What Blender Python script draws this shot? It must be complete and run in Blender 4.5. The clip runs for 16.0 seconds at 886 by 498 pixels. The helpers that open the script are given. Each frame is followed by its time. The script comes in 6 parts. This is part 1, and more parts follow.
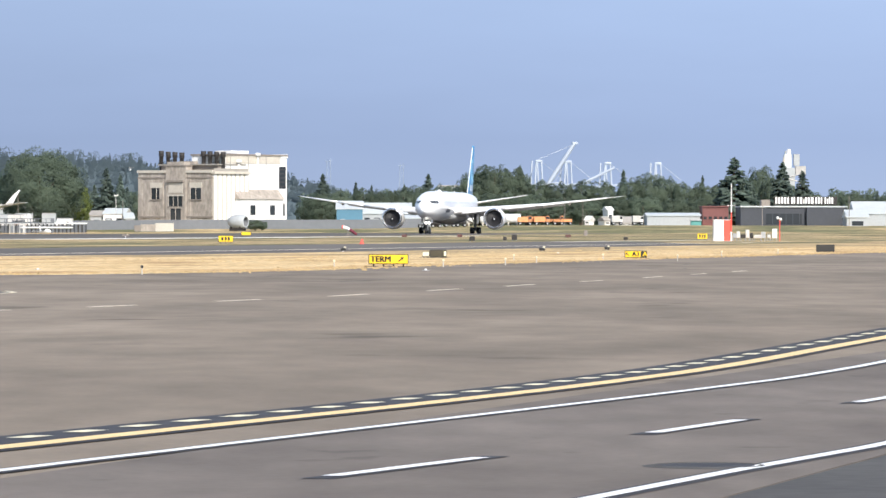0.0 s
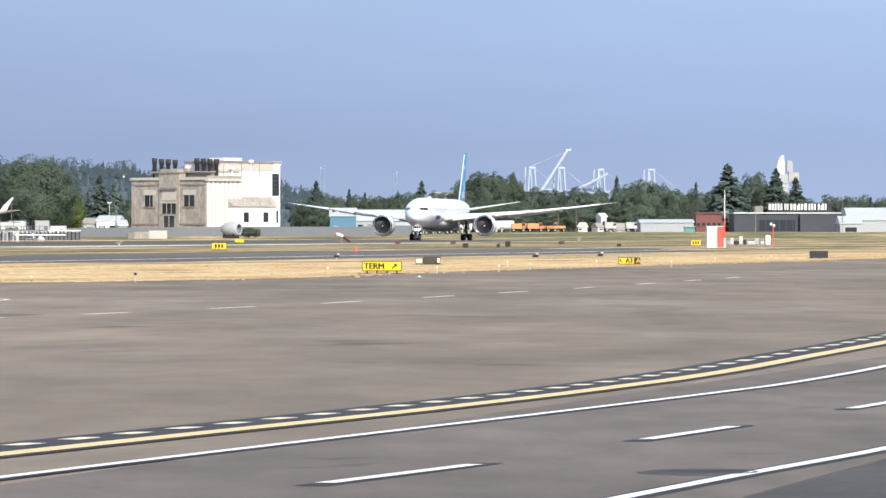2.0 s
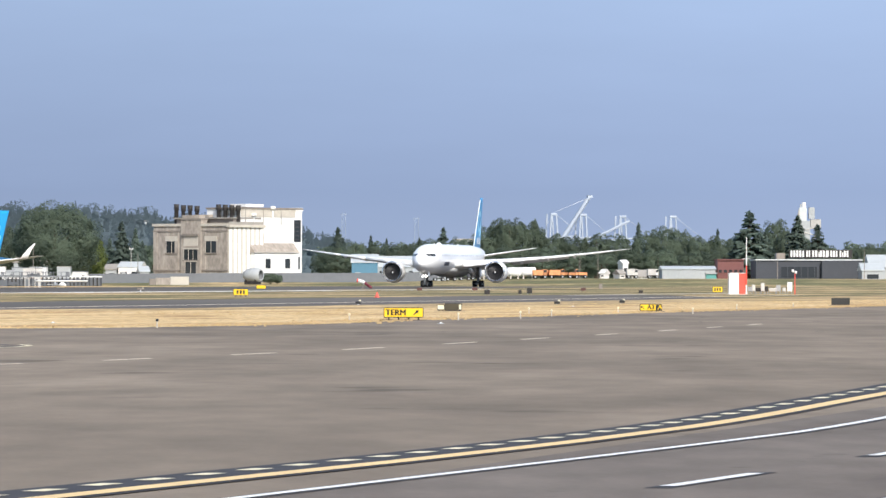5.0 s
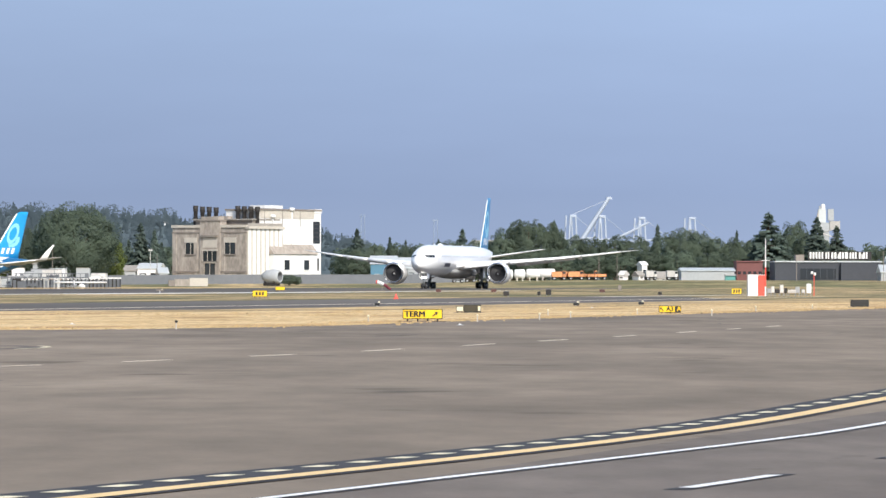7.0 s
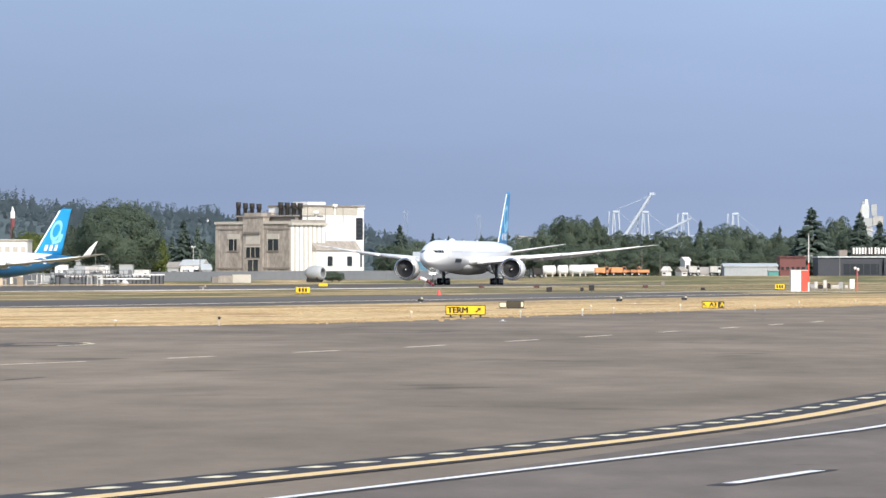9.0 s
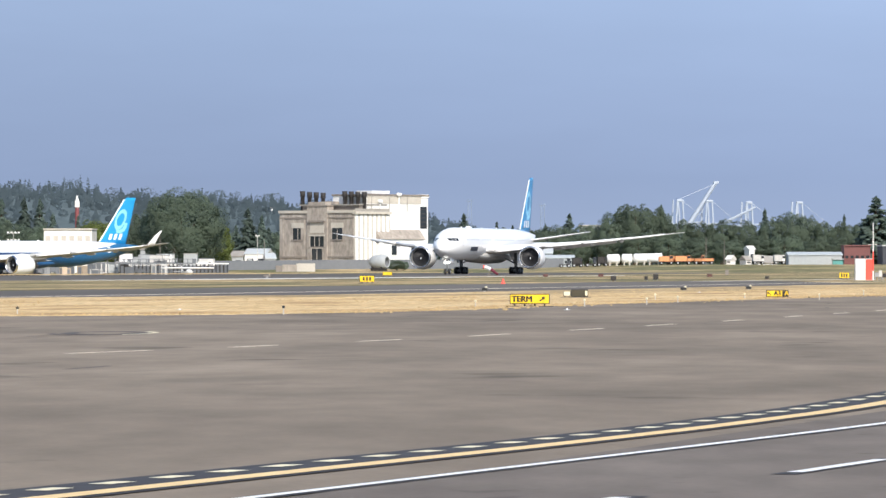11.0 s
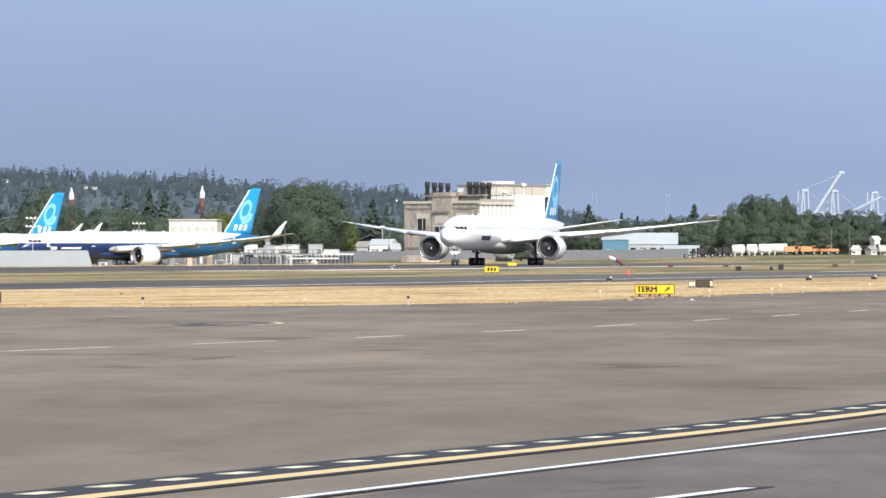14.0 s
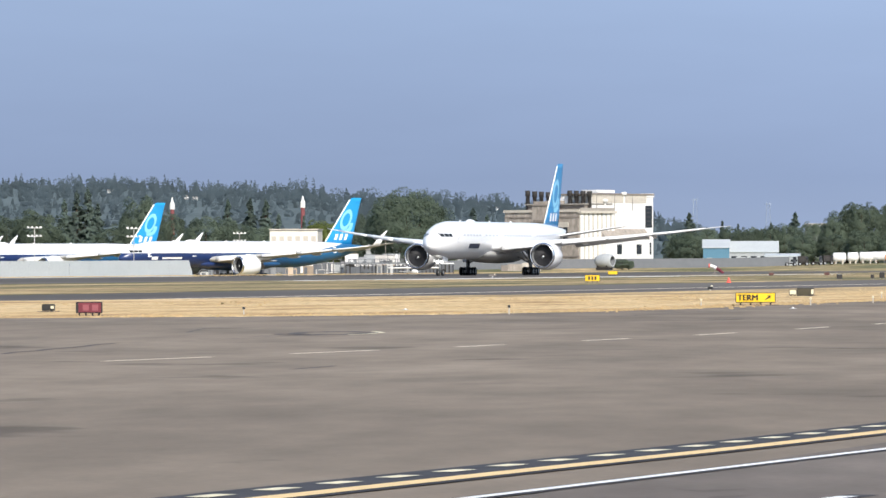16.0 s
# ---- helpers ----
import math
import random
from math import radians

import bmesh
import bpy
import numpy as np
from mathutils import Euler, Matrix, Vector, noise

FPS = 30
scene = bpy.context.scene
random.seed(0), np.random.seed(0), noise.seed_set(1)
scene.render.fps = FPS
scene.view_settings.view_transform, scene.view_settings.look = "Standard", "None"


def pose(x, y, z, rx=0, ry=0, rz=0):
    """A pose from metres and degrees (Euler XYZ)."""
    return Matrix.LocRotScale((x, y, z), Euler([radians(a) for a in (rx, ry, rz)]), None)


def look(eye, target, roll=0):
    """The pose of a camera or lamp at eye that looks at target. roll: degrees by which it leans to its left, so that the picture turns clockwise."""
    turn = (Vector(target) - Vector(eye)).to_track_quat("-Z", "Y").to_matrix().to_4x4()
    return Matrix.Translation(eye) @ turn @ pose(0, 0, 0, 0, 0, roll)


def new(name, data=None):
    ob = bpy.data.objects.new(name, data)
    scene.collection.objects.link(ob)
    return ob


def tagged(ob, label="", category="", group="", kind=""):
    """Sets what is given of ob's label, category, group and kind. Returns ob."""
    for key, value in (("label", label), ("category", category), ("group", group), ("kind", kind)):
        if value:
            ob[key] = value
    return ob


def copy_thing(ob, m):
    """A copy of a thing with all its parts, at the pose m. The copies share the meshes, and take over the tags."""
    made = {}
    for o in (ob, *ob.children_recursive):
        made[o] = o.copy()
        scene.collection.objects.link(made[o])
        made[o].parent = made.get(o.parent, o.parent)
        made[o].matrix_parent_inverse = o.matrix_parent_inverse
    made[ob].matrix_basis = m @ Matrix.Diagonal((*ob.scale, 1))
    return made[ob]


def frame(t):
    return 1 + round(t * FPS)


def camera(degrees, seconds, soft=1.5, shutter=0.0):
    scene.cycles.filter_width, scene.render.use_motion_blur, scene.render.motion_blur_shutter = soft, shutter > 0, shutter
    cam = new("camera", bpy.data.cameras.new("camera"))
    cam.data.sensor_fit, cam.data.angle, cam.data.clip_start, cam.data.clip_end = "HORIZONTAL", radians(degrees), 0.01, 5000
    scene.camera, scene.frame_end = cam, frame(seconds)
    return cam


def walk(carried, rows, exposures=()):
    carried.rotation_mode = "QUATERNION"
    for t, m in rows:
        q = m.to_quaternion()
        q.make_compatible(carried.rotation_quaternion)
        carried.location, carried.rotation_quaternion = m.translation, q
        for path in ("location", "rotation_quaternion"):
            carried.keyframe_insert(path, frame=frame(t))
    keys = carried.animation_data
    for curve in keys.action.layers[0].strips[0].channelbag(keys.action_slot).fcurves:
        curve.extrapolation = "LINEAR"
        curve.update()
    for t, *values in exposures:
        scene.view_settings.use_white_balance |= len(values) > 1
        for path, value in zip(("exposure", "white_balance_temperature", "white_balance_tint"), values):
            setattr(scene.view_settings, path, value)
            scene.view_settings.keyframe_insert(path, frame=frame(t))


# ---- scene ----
# The view: a long lens that stands still and pans.  rows: seconds, bearing right of +Y, tilt up, lean (degrees)
cam = camera(9.9577, 16.0, soft=1.5)
EYE = (0.0, 0.0, 1.84)
PATH = [
    (0.0, 0.6143, -0.2725, 0.086), (0.5, 0.6544, -0.2797, 0.110), (1.0, 0.6790, -0.2634, 0.100), (1.5, 0.6935, -0.2392, 0.0),
    (2.0, 0.6882, -0.1951, 0.0), (2.5, 0.6613, -0.1003, 0.009), (3.0, 0.6219, 0.0474, 0.03), (3.5, 0.5663, 0.1861, 0.02),
    (4.0, 0.5089, 0.2809, 0.048), (4.5, 0.470, 0.318, 0.06), (5.5, 0.420, 0.330, 0.09), (6.5, 0.3272, 0.3391, 0.107),
    (7.0, 0.2291, 0.3453, 0.100), (7.5, 0.1202, 0.3390, 0.063), (8.0, 0.0046, 0.3317, 0.020), (8.5, -0.1154, 0.3228, 0.004),
    (9.3, -0.345, 0.282, -0.01), (10.2, -0.645, 0.222, -0.02), (11.0, -0.9766, 0.1748, -0.027), (11.5, -1.2062, 0.1471, -0.011),
    (12.0, -1.4415, 0.1239, 0.03), (12.5, -1.6706, 0.1010, 0.013), (13.0, -1.8958, 0.0878, -0.027), (13.5, -2.1308, 0.0695, -0.021),
    (14.0, -2.3823, 0.0685, -0.064), (14.5, -2.6650, 0.0881, -0.066), (15.0, -2.9274, 0.1239, -0.154), (15.5, -3.2159, 0.1708, -0.27),
    (16.0, -3.5146, 0.1734, -0.229)]


def aim(b, e):
    b, e = radians(b), radians(e)
    return (EYE[0] + 100 * math.sin(b) * math.cos(e), EYE[1] + 100 * math.cos(b) * math.cos(e), EYE[2] + 100 * math.sin(e))


walk(cam, [(t, look(EYE, aim(b, e), roll)) for t, b, e, roll in PATH],
     [(0.0, 0.26), (2.5, 0.22), (3.5, 0.12), (4.5, 0.09), (6.5, 0.05), (8.5, 0.03), (11.0, 0.06), (12.5, 0.06), (14.0, 0.11), (15.0, 0.09), (16.0, 0.03)])

# ---- daylight: high summer sun from behind on the viewer's right ----
SUN_FROM = Vector((0.27, -0.72, 0.60)).normalized()
world = bpy.data.worlds.new("sky")
scene.world = world
world.use_nodes = True
wn = world.node_tree.nodes
sky_tex = wn.new("ShaderNodeTexSky")
sky_tex.sky_type, sky_tex.sun_disc = "NISHITA", False
sky_tex.sun_elevation = math.asin(SUN_FROM.z)
sky_tex.sun_rotation = math.atan2(SUN_FROM.x, SUN_FROM.y)
world.node_tree.links.new(sky_tex.outputs[0], wn["Background"].inputs[0])
wn["Background"].inputs[1].default_value = 0.175
sun = new("sun", bpy.data.lights.new("sun", "SUN"))
sun.data.energy, sun.data.angle, sun.data.color = 5.0, radians(0.53), (1.0, 0.935, 0.84)
sun.matrix_world = look(SUN_FROM * 100, (0, 0, 0))


# ---- materials ----
def mat(name, col, rough=0.8, var=0.15, scale=1.0, bump=0.0, metal=0.0, fine=8.0, stretch=(1, 1, 1), spec=0.5, per_object=0.0, coat=0.0, thin=0.0):
    """A surface with broad stains and fine grain; scale is the stains' frequency per metre."""
    m = bpy.data.materials.new(name)
    m.use_nodes = True
    n, l = m.node_tree.nodes, m.node_tree.links
    b = n["Principled BSDF"]
    b.inputs["Roughness"].default_value, b.inputs["Metallic"].default_value = rough, metal
    b.inputs["Specular IOR Level"].default_value = spec
    b.inputs["Coat Weight"].default_value = coat
    tc, mp = n.new("ShaderNodeTexCoord"), n.new("ShaderNodeMapping")
    mp.inputs["Scale"].default_value = stretch
    l.new(tc.outputs["Object"], mp.inputs[0])
    big, small = n.new("ShaderNodeTexNoise"), n.new("ShaderNodeTexNoise")
    for tex, s, d in ((big, scale, 4), (small, scale * fine, 3)):
        tex.inputs["Scale"].default_value, tex.inputs["Detail"].default_value = s, d
        l.new(mp.outputs[0], tex.inputs["Vector"])
    add = n.new("ShaderNodeMath")
    add.operation = "ADD"
    l.new(big.outputs[0], add.inputs[0])
    l.new(small.outputs[0], add.inputs[1])
    mr = n.new("ShaderNodeMapRange")
    mr.inputs["From Min"].default_value, mr.inputs["From Max"].default_value = 0.6, 1.4
    mr.inputs["To Min"].default_value, mr.inputs["To Max"].default_value = 1 - var, 1 + var
    l.new(add.outputs[0], mr.inputs[0])
    val = mr.outputs[0]
    if per_object:
        oi, m2, mul = n.new("ShaderNodeObjectInfo"), n.new("ShaderNodeMapRange"), n.new("ShaderNodeMath")
        m2.inputs["To Min"].default_value, m2.inputs["To Max"].default_value = 1 - per_object, 1 + per_object
        mul.operation = "MULTIPLY"
        l.new(oi.outputs["Random"], m2.inputs[0])
        l.new(m2.outputs[0], mul.inputs[0])
        l.new(val, mul.inputs[1])
        val = mul.outputs[0]
    mix = n.new("ShaderNodeVectorMath")
    mix.operation = "SCALE"
    mix.inputs[0].default_value = col
    l.new(val, mix.inputs["Scale"])
    l.new(mix.outputs[0], b.inputs["Base Color"])
    if thin:
        tr, ms = n.new("ShaderNodeBsdfTranslucent"), n.new("ShaderNodeMixShader")
        ms.inputs[0].default_value = thin
        l.new(mix.outputs[0], tr.inputs[0])
        l.new(b.outputs[0], ms.inputs[1])
        l.new(tr.outputs[0], ms.inputs[2])
        l.new(ms.outputs[0], n["Material Output"].inputs[0])
    if bump:
        bp = n.new("ShaderNodeBump")
        bp.inputs["Strength"].default_value, bp.inputs["Distance"].default_value = min(1.0, bump * 10), bump
        l.new(small.outputs[0], bp.inputs["Height"])
        l.new(bp.outputs[0], b.inputs["Normal"])
    return m


def two_tone(name, a, b_col, scale, rough=0.95, stretch=(1, 1, 1), lo=0.42, hi=0.58, third=None, angle=0.0, fine=0.25):
    """Two colours in patches, with grain over both; for grass and worn paving."""
    m = bpy.data.materials.new(name)
    m.use_nodes = True
    n, l = m.node_tree.nodes, m.node_tree.links
    bs = n["Principled BSDF"]
    bs.inputs["Roughness"].default_value = rough
    bs.inputs["Specular IOR Level"].default_value = 0.15
    tc, rot, mp = n.new("ShaderNodeTexCoord"), n.new("ShaderNodeMapping"), n.new("ShaderNodeMapping")
    rot.inputs["Rotation"].default_value = (0, 0, radians(angle))
    mp.inputs["Scale"].default_value = stretch
    l.new(tc.outputs["Object"], rot.inputs[0])
    l.new(rot.outputs[0], mp.inputs[0])
    t1, t2 = n.new("ShaderNodeTexNoise"), n.new("ShaderNodeTexNoise")
    t1.inputs["Scale"].default_value, t1.inputs["Detail"].default_value = scale, 6
    t2.inputs["Scale"].default_value, t2.inputs["Detail"].default_value = scale * 14, 3
    l.new(mp.outputs[0], t1.inputs["Vector"])
    l.new(mp.outputs[0], t2.inputs["Vector"])
    cr = n.new("ShaderNodeValToRGB")
    cr.color_ramp.elements[0].position, cr.color_ramp.elements[0].color = lo, (*a, 1)
    cr.color_ramp.elements[1].position, cr.color_ramp.elements[1].color = hi, (*b_col, 1)
    if third:
        e = cr.color_ramp.elements.new(min(0.95, hi + 0.12))
        e.color = (*third, 1)
    l.new(t1.outputs[0], cr.inputs[0])
    mr = n.new("ShaderNodeMapRange")
    mr.inputs["From Min"].default_value, mr.inputs["From Max"].default_value = 0.3, 0.7
    mr.inputs["To Min"].default_value, mr.inputs["To Max"].default_value = 1 - fine, 1 + fine
    l.new(t2.outputs[0], mr.inputs[0])
    sc = n.new("ShaderNodeVectorMath")
    sc.operation = "SCALE"
    l.new(cr.outputs[0], sc.inputs[0])
    l.new(mr.outputs[0], sc.inputs["Scale"])
    l.new(sc.outputs[0], bs.inputs["Base Color"])
    return m


def paving(name, low, high, scale, dirt=1.0):
    """Old paving: broad tone changes, smaller blotches, sparse dark tar stains and grit."""
    m = bpy.data.materials.new(name)
    m.use_nodes = True
    n, l = m.node_tree.nodes, m.node_tree.links
    bs = n["Principled BSDF"]
    bs.inputs["Roughness"].default_value, bs.inputs["Specular IOR Level"].default_value = 0.88, 0.2
    tc = n.new("ShaderNodeTexCoord")

    def noise_at(sc, detail, stretch=(1, 1, 1)):
        mp, tx = n.new("ShaderNodeMapping"), n.new("ShaderNodeTexNoise")
        mp.inputs["Scale"].default_value = stretch
        mp.inputs["Rotation"].default_value = (0, 0, radians(15))
        l.new(tc.outputs["Object"], mp.inputs[0])
        l.new(mp.outputs[0], tx.inputs["Vector"])
        tx.inputs["Scale"].default_value, tx.inputs["Detail"].default_value = sc, detail
        return tx.outputs[0]

    def ranged(v, a, b, c, d):
        r = n.new("ShaderNodeMapRange")
        for k, x in zip(("From Min", "From Max", "To Min", "To Max"), (a, b, c, d)):
            r.inputs[k].default_value = x
        l.new(v, r.inputs[0])
        return r.outputs[0]

    def times(a, b):
        k = n.new("ShaderNodeMath")
        k.operation = "MULTIPLY"
        l.new(a, k.inputs[0])
        l.new(b, k.inputs[1])
        return k.outputs[0]
    cr = n.new("ShaderNodeValToRGB")
    cr.color_ramp.elements[0].position, cr.color_ramp.elements[0].color = 0.36, (*low, 1)
    cr.color_ramp.elements[1].position, cr.color_ramp.elements[1].color = 0.62, (*high, 1)
    l.new(noise_at(scale, 6, (1, 0.5, 1)), cr.inputs[0])
    blot = ranged(noise_at(scale * 6, 4, (1, 0.28, 1)), 0.3, 0.7, 1 - 0.21 * dirt, 1 + 0.17 * dirt)
    tar = ranged(noise_at(scale * 5.5, 5, (0.7, 0.5, 1)), 0.635, 0.69, 1.0, 1 - 0.38 * dirt)
    grit = ranged(noise_at(9.0, 3), 0.3, 0.7, 0.94, 1.06)
    scuff = ranged(noise_at(1.3, 4, (1, 0.35, 1)), 0.3, 0.7, 1 - 0.09 * dirt, 1 + 0.08 * dirt)
    sc = n.new("ShaderNodeVectorMath")
    sc.operation = "SCALE"
    l.new(cr.outputs[0], sc.inputs[0])
    l.new(times(times(blot, tar), times(grit, scuff)), sc.inputs["Scale"])
    l.new(sc.outputs[0], bs.inputs["Base Color"])
    return m


def glow(name, col, strength):
    m = bpy.data.materials.new(name)
    m.use_nodes = True
    b = m.node_tree.nodes["Principled BSDF"]
    b.inputs["Base Color"].default_value = (*col, 1)
    b.inputs["Emission Color"].default_value, b.inputs["Emission Strength"].default_value = (*col, 1), strength
    return m


M_APRON = paving("worn_apron_concrete", (0.181, 0.148, 0.114), (0.244, 0.200, 0.154), 0.06)
M_ROAD = paving("service_road_asphalt", (0.136, 0.115, 0.098), (0.178, 0.152, 0.130), 0.25, 0.6)
M_DARK_ASPHALT = two_tone("fresh_asphalt", (0.075, 0.072, 0.070), (0.092, 0.088, 0.085), 0.3, 0.9, (1, 1, 1), 0.4, 0.6, None, 0, 0.12)
M_TAXI = two_tone("taxiway_asphalt", (0.088, 0.080, 0.074), (0.140, 0.128, 0.116), 0.02, 0.9, (1, 0.2, 1), 0.35, 0.65, None, 15, 0.08)
M_STRAW = two_tone("dry_summer_grass", (0.30, 0.185, 0.088), (0.545, 0.385, 0.195), 0.20, 1.0, (1, 0.35, 1), 0.30, 0.47, (0.60, 0.45, 0.25), 15, 0.42)
M_BROWN = two_tone("brown_seeding_verge", (0.27, 0.205, 0.11), (0.47, 0.345, 0.185), 0.12, 1.0, (1, 0.3, 1), 0.36, 0.56, (0.62, 0.47, 0.26), 15, 0.35)
M_GRASS = two_tone("patchy_green_and_dry_grass", (0.122, 0.122, 0.062), (0.325, 0.245, 0.13), 0.06, 1.0, (1, 0.35, 1), 0.41, 0.55, (0.56, 0.42, 0.23), 15, 0.42)
M_GREEN = two_tone("field_grass", (0.14, 0.14, 0.068), (0.30, 0.24, 0.125), 0.026, 1.0, (1, 0.5, 1), 0.42, 0.57, (0.50, 0.37, 0.195), 0, 0.36)
M_YELLOW = mat("yellow_line_paint", (0.76, 0.55, 0.27), 0.7, 0.12, 1.5)
M_PALE = mat("faded_yellow_paint", (0.74, 0.67, 0.47), 0.7, 0.12, 1.5)
M_WHITE_PAINT = mat("white_line_paint", (0.78, 0.78, 0.76), 0.7, 0.08, 1.5)
M_FADED = mat("worn_white_paint", (0.82, 0.71, 0.55), 0.8, 0.25, 0.8)
M_BLACK_PAINT = mat("black_line_surround", (0.035, 0.032, 0.035), 0.8, 0.15, 1.5)
M_SEAM = mat("old_tar_and_sign_shadow", (0.082, 0.071, 0.064), 0.9, 0.2, 0.5)
M_CONC = mat("weathered_concrete", (0.335, 0.295, 0.255), 0.9, 0.34, 0.30, 0.01, fine=4, stretch=(1, 1, 0.5))
M_CONC_D = mat("stained_concrete_trim", (0.235, 0.205, 0.18), 0.9, 0.2, 0.4, 0.02)
M_CONC_L = mat("pale_concrete", (0.50, 0.46, 0.40), 0.9, 0.15, 0.4, 0.01)
M_WHITEWALL = mat("white_painted_wall", (0.76, 0.75, 0.73), 0.75, 0.05, 0.3, 0.01)
M_ROOFGREY = mat("grey_flat_roofing", (0.30, 0.28, 0.25), 0.9, 0.2, 0.4)
M_STACK = mat("rusted_black_steel", (0.026, 0.023, 0.022), 0.7, 0.3, 1.0, 0.01)
M_GLASS = mat("dark_window_glass", (0.03, 0.035, 0.04), 0.12, 0.1, 1.0, spec=0.6)
M_AIR_WHITE = mat("glossy_white_aircraft_paint", (0.86, 0.86, 0.86), 0.28, 0.03, 0.3, coat=0.4)
M_CABIN = mat("pale_grey_cabin_glazing", (0.50, 0.51, 0.53), 0.3, 0.05, 1.0)
M_DOOR = mat("door_seam_white", (0.68, 0.68, 0.69), 0.35, 0.04, 0.5)
# Wing grey, made darker to carry the shade under the parked wings.
M_WING = mat("shaded_grey_wing_paint", (0.40, 0.395, 0.385), 0.4, 0.05, 0.4)
M_METAL = mat("polished_inlet_metal", (0.72, 0.72, 0.73), 0.22, 0.05, 1.0, metal=1.0)
M_DARKMETAL = mat("dark_fan_metal", (0.016, 0.016, 0.019), 0.6, 0.2, 2.0)
M_NOZZLE = mat("heat_stained_nozzle", (0.20, 0.17, 0.15), 0.4, 0.2, 1.0, metal=0.9)
M_STRUT = mat("grey_gear_steel", (0.35, 0.36, 0.37), 0.45, 0.15, 2.0, metal=0.3)
M_TYRE = mat("black_tyre_rubber", (0.022, 0.022, 0.023), 0.85, 0.2, 2.0)
M_BLUE = mat("bright_blue_tail_paint", (0.015, 0.30, 0.66), 0.3, 0.06, 0.3, coat=0.4)
# The same tail blue, darkened for the shade on the taxiing fin.
M_BLUE_SHADED = mat("shaded_blue_tail_paint", (0.02, 0.23, 0.50), 0.35, 0.1, 0.3, coat=0.2)
M_CYAN = mat("pale_cyan_tail_paint", (0.25, 0.62, 0.85), 0.3, 0.04, 0.3, coat=0.4)
M_NAVY = mat("navy_blue_marking", (0.035, 0.045, 0.075), 0.35, 0.06, 0.5)
M_LAMP = glow("lit_landing_lamp", (1.0, 0.97, 0.9), 4.0)
M_SIGN_Y = mat("yellow_sign_face", (0.82, 0.53, 0.012), 0.5, 0.04, 2.0)
M_SIGN_K = mat("black_sign_paint", (0.02, 0.02, 0.02), 0.5, 0.1, 2.0)
M_SIGN_R = mat("dark_red_sign_face", (0.15, 0.022, 0.036), 0.5, 0.1, 2.0)
M_RED = mat("orange_red_paint", (0.78, 0.09, 0.06), 0.5, 0.08, 1.0)
M_DULL_RED = mat("weathered_red_brown_paint", (0.105, 0.045, 0.04), 0.7, 0.2, 2.0)
M_ORANGE = mat("safety_orange_paint", (0.54, 0.235, 0.10), 0.6, 0.25, 0.5, per_object=0.25)
M_FENCE = mat("grey_perimeter_fence", (0.145, 0.155, 0.17), 0.8, 0.1, 0.1)
M_BLAST = mat("galvanised_blast_fence", (0.36, 0.39, 0.41), 0.55, 0.06, 0.3, metal=0.2)
M_GREYWALL = mat("grey_cladding", (0.36, 0.38, 0.39), 0.7, 0.1, 0.2)
M_CHARCOAL = mat("charcoal_cladding", (0.045, 0.05, 0.062), 0.7, 0.12, 0.2)
M_REDWALL = mat("rust_red_cladding", (0.17, 0.07, 0.065), 0.8, 0.12, 0.2)
M_BLUEWALL = mat("blue_cladding", (0.085, 0.20, 0.285), 0.7, 0.08, 0.2)
M_ROOF_L = mat("pale_metal_roof", (0.54, 0.57, 0.57), 0.5, 0.08, 0.2, metal=0.2)
M_BARK = mat("tree_bark", (0.10, 0.075, 0.055), 0.95, 0.25, 2.0, 0.02)
# M_LEAF and M_NEEDLE have haze put into their greens, paler and bluer.
M_LEAF = mat("hazed_leaf_green", (0.166, 0.212, 0.156), 0.85, 0.25, 0.35, fine=6, per_object=0.22, spec=0.2, thin=0.6)
M_LEAF_Y = mat("yellow_green_leaf", (0.20, 0.24, 0.08), 0.85, 0.4, 0.4, fine=6, spec=0.2, thin=0.6)
M_NEEDLE = mat("hazed_needle_green", (0.170, 0.222, 0.190), 0.9, 0.25, 0.4, fine=6, per_object=0.25, spec=0.2, thin=0.6)
# Distance haze is put into both hill colours as a blue tint.
M_HILL = mat("hazy_wooded_hillside", (0.108, 0.138, 0.148), 1.0, 0.25, 0.01, fine=10, spec=0.0)
M_HILLTREE = mat("hazy_blue_green_conifers", (0.138, 0.178, 0.198), 1.0, 0.12, 0.02, fine=10, spec=0.0, thin=0.6)
# Crane, boom and mast greys carry haze: pale blue mixed into the steel.
M_CRANE = mat("hazy_crane_steel", (0.41, 0.46, 0.53), 0.6, 0.06, 0.1)
M_BOOM = mat("hazy_boom_steel", (0.34, 0.385, 0.45), 0.6, 0.08, 0.1)
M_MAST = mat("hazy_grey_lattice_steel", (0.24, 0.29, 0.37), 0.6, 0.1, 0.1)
M_CLUTTER = mat("pale_equipment_paint", (0.54, 0.525, 0.50), 0.6, 0.25, 0.4, per_object=0.35)
M_TAN = mat("tan_crate", (0.50, 0.40, 0.30), 0.7, 0.2, 0.6, per_object=0.3)


# ---- mesh helpers ----
def finish(bm, name, material, smooth=False):
    bmesh.ops.recalc_face_normals(bm, faces=bm.faces[:])
    me = bpy.data.meshes.new(name)
    bm.to_mesh(me)
    bm.free()
    for m in (material if isinstance(material, (list, tuple)) else [material]):
        me.materials.append(m)
    if smooth:
        for p in me.polygons:
            p.use_smooth = True
    return me


def thing(name, label, category, at=(0, 0, 0), rz=0.0, group="", kind=""):
    ob = new(name)
    ob.empty_display_size = 0.5
    ob.matrix_world = pose(at[0], at[1], at[2], 0, 0, rz)
    return tagged(ob, label, category, group, kind)


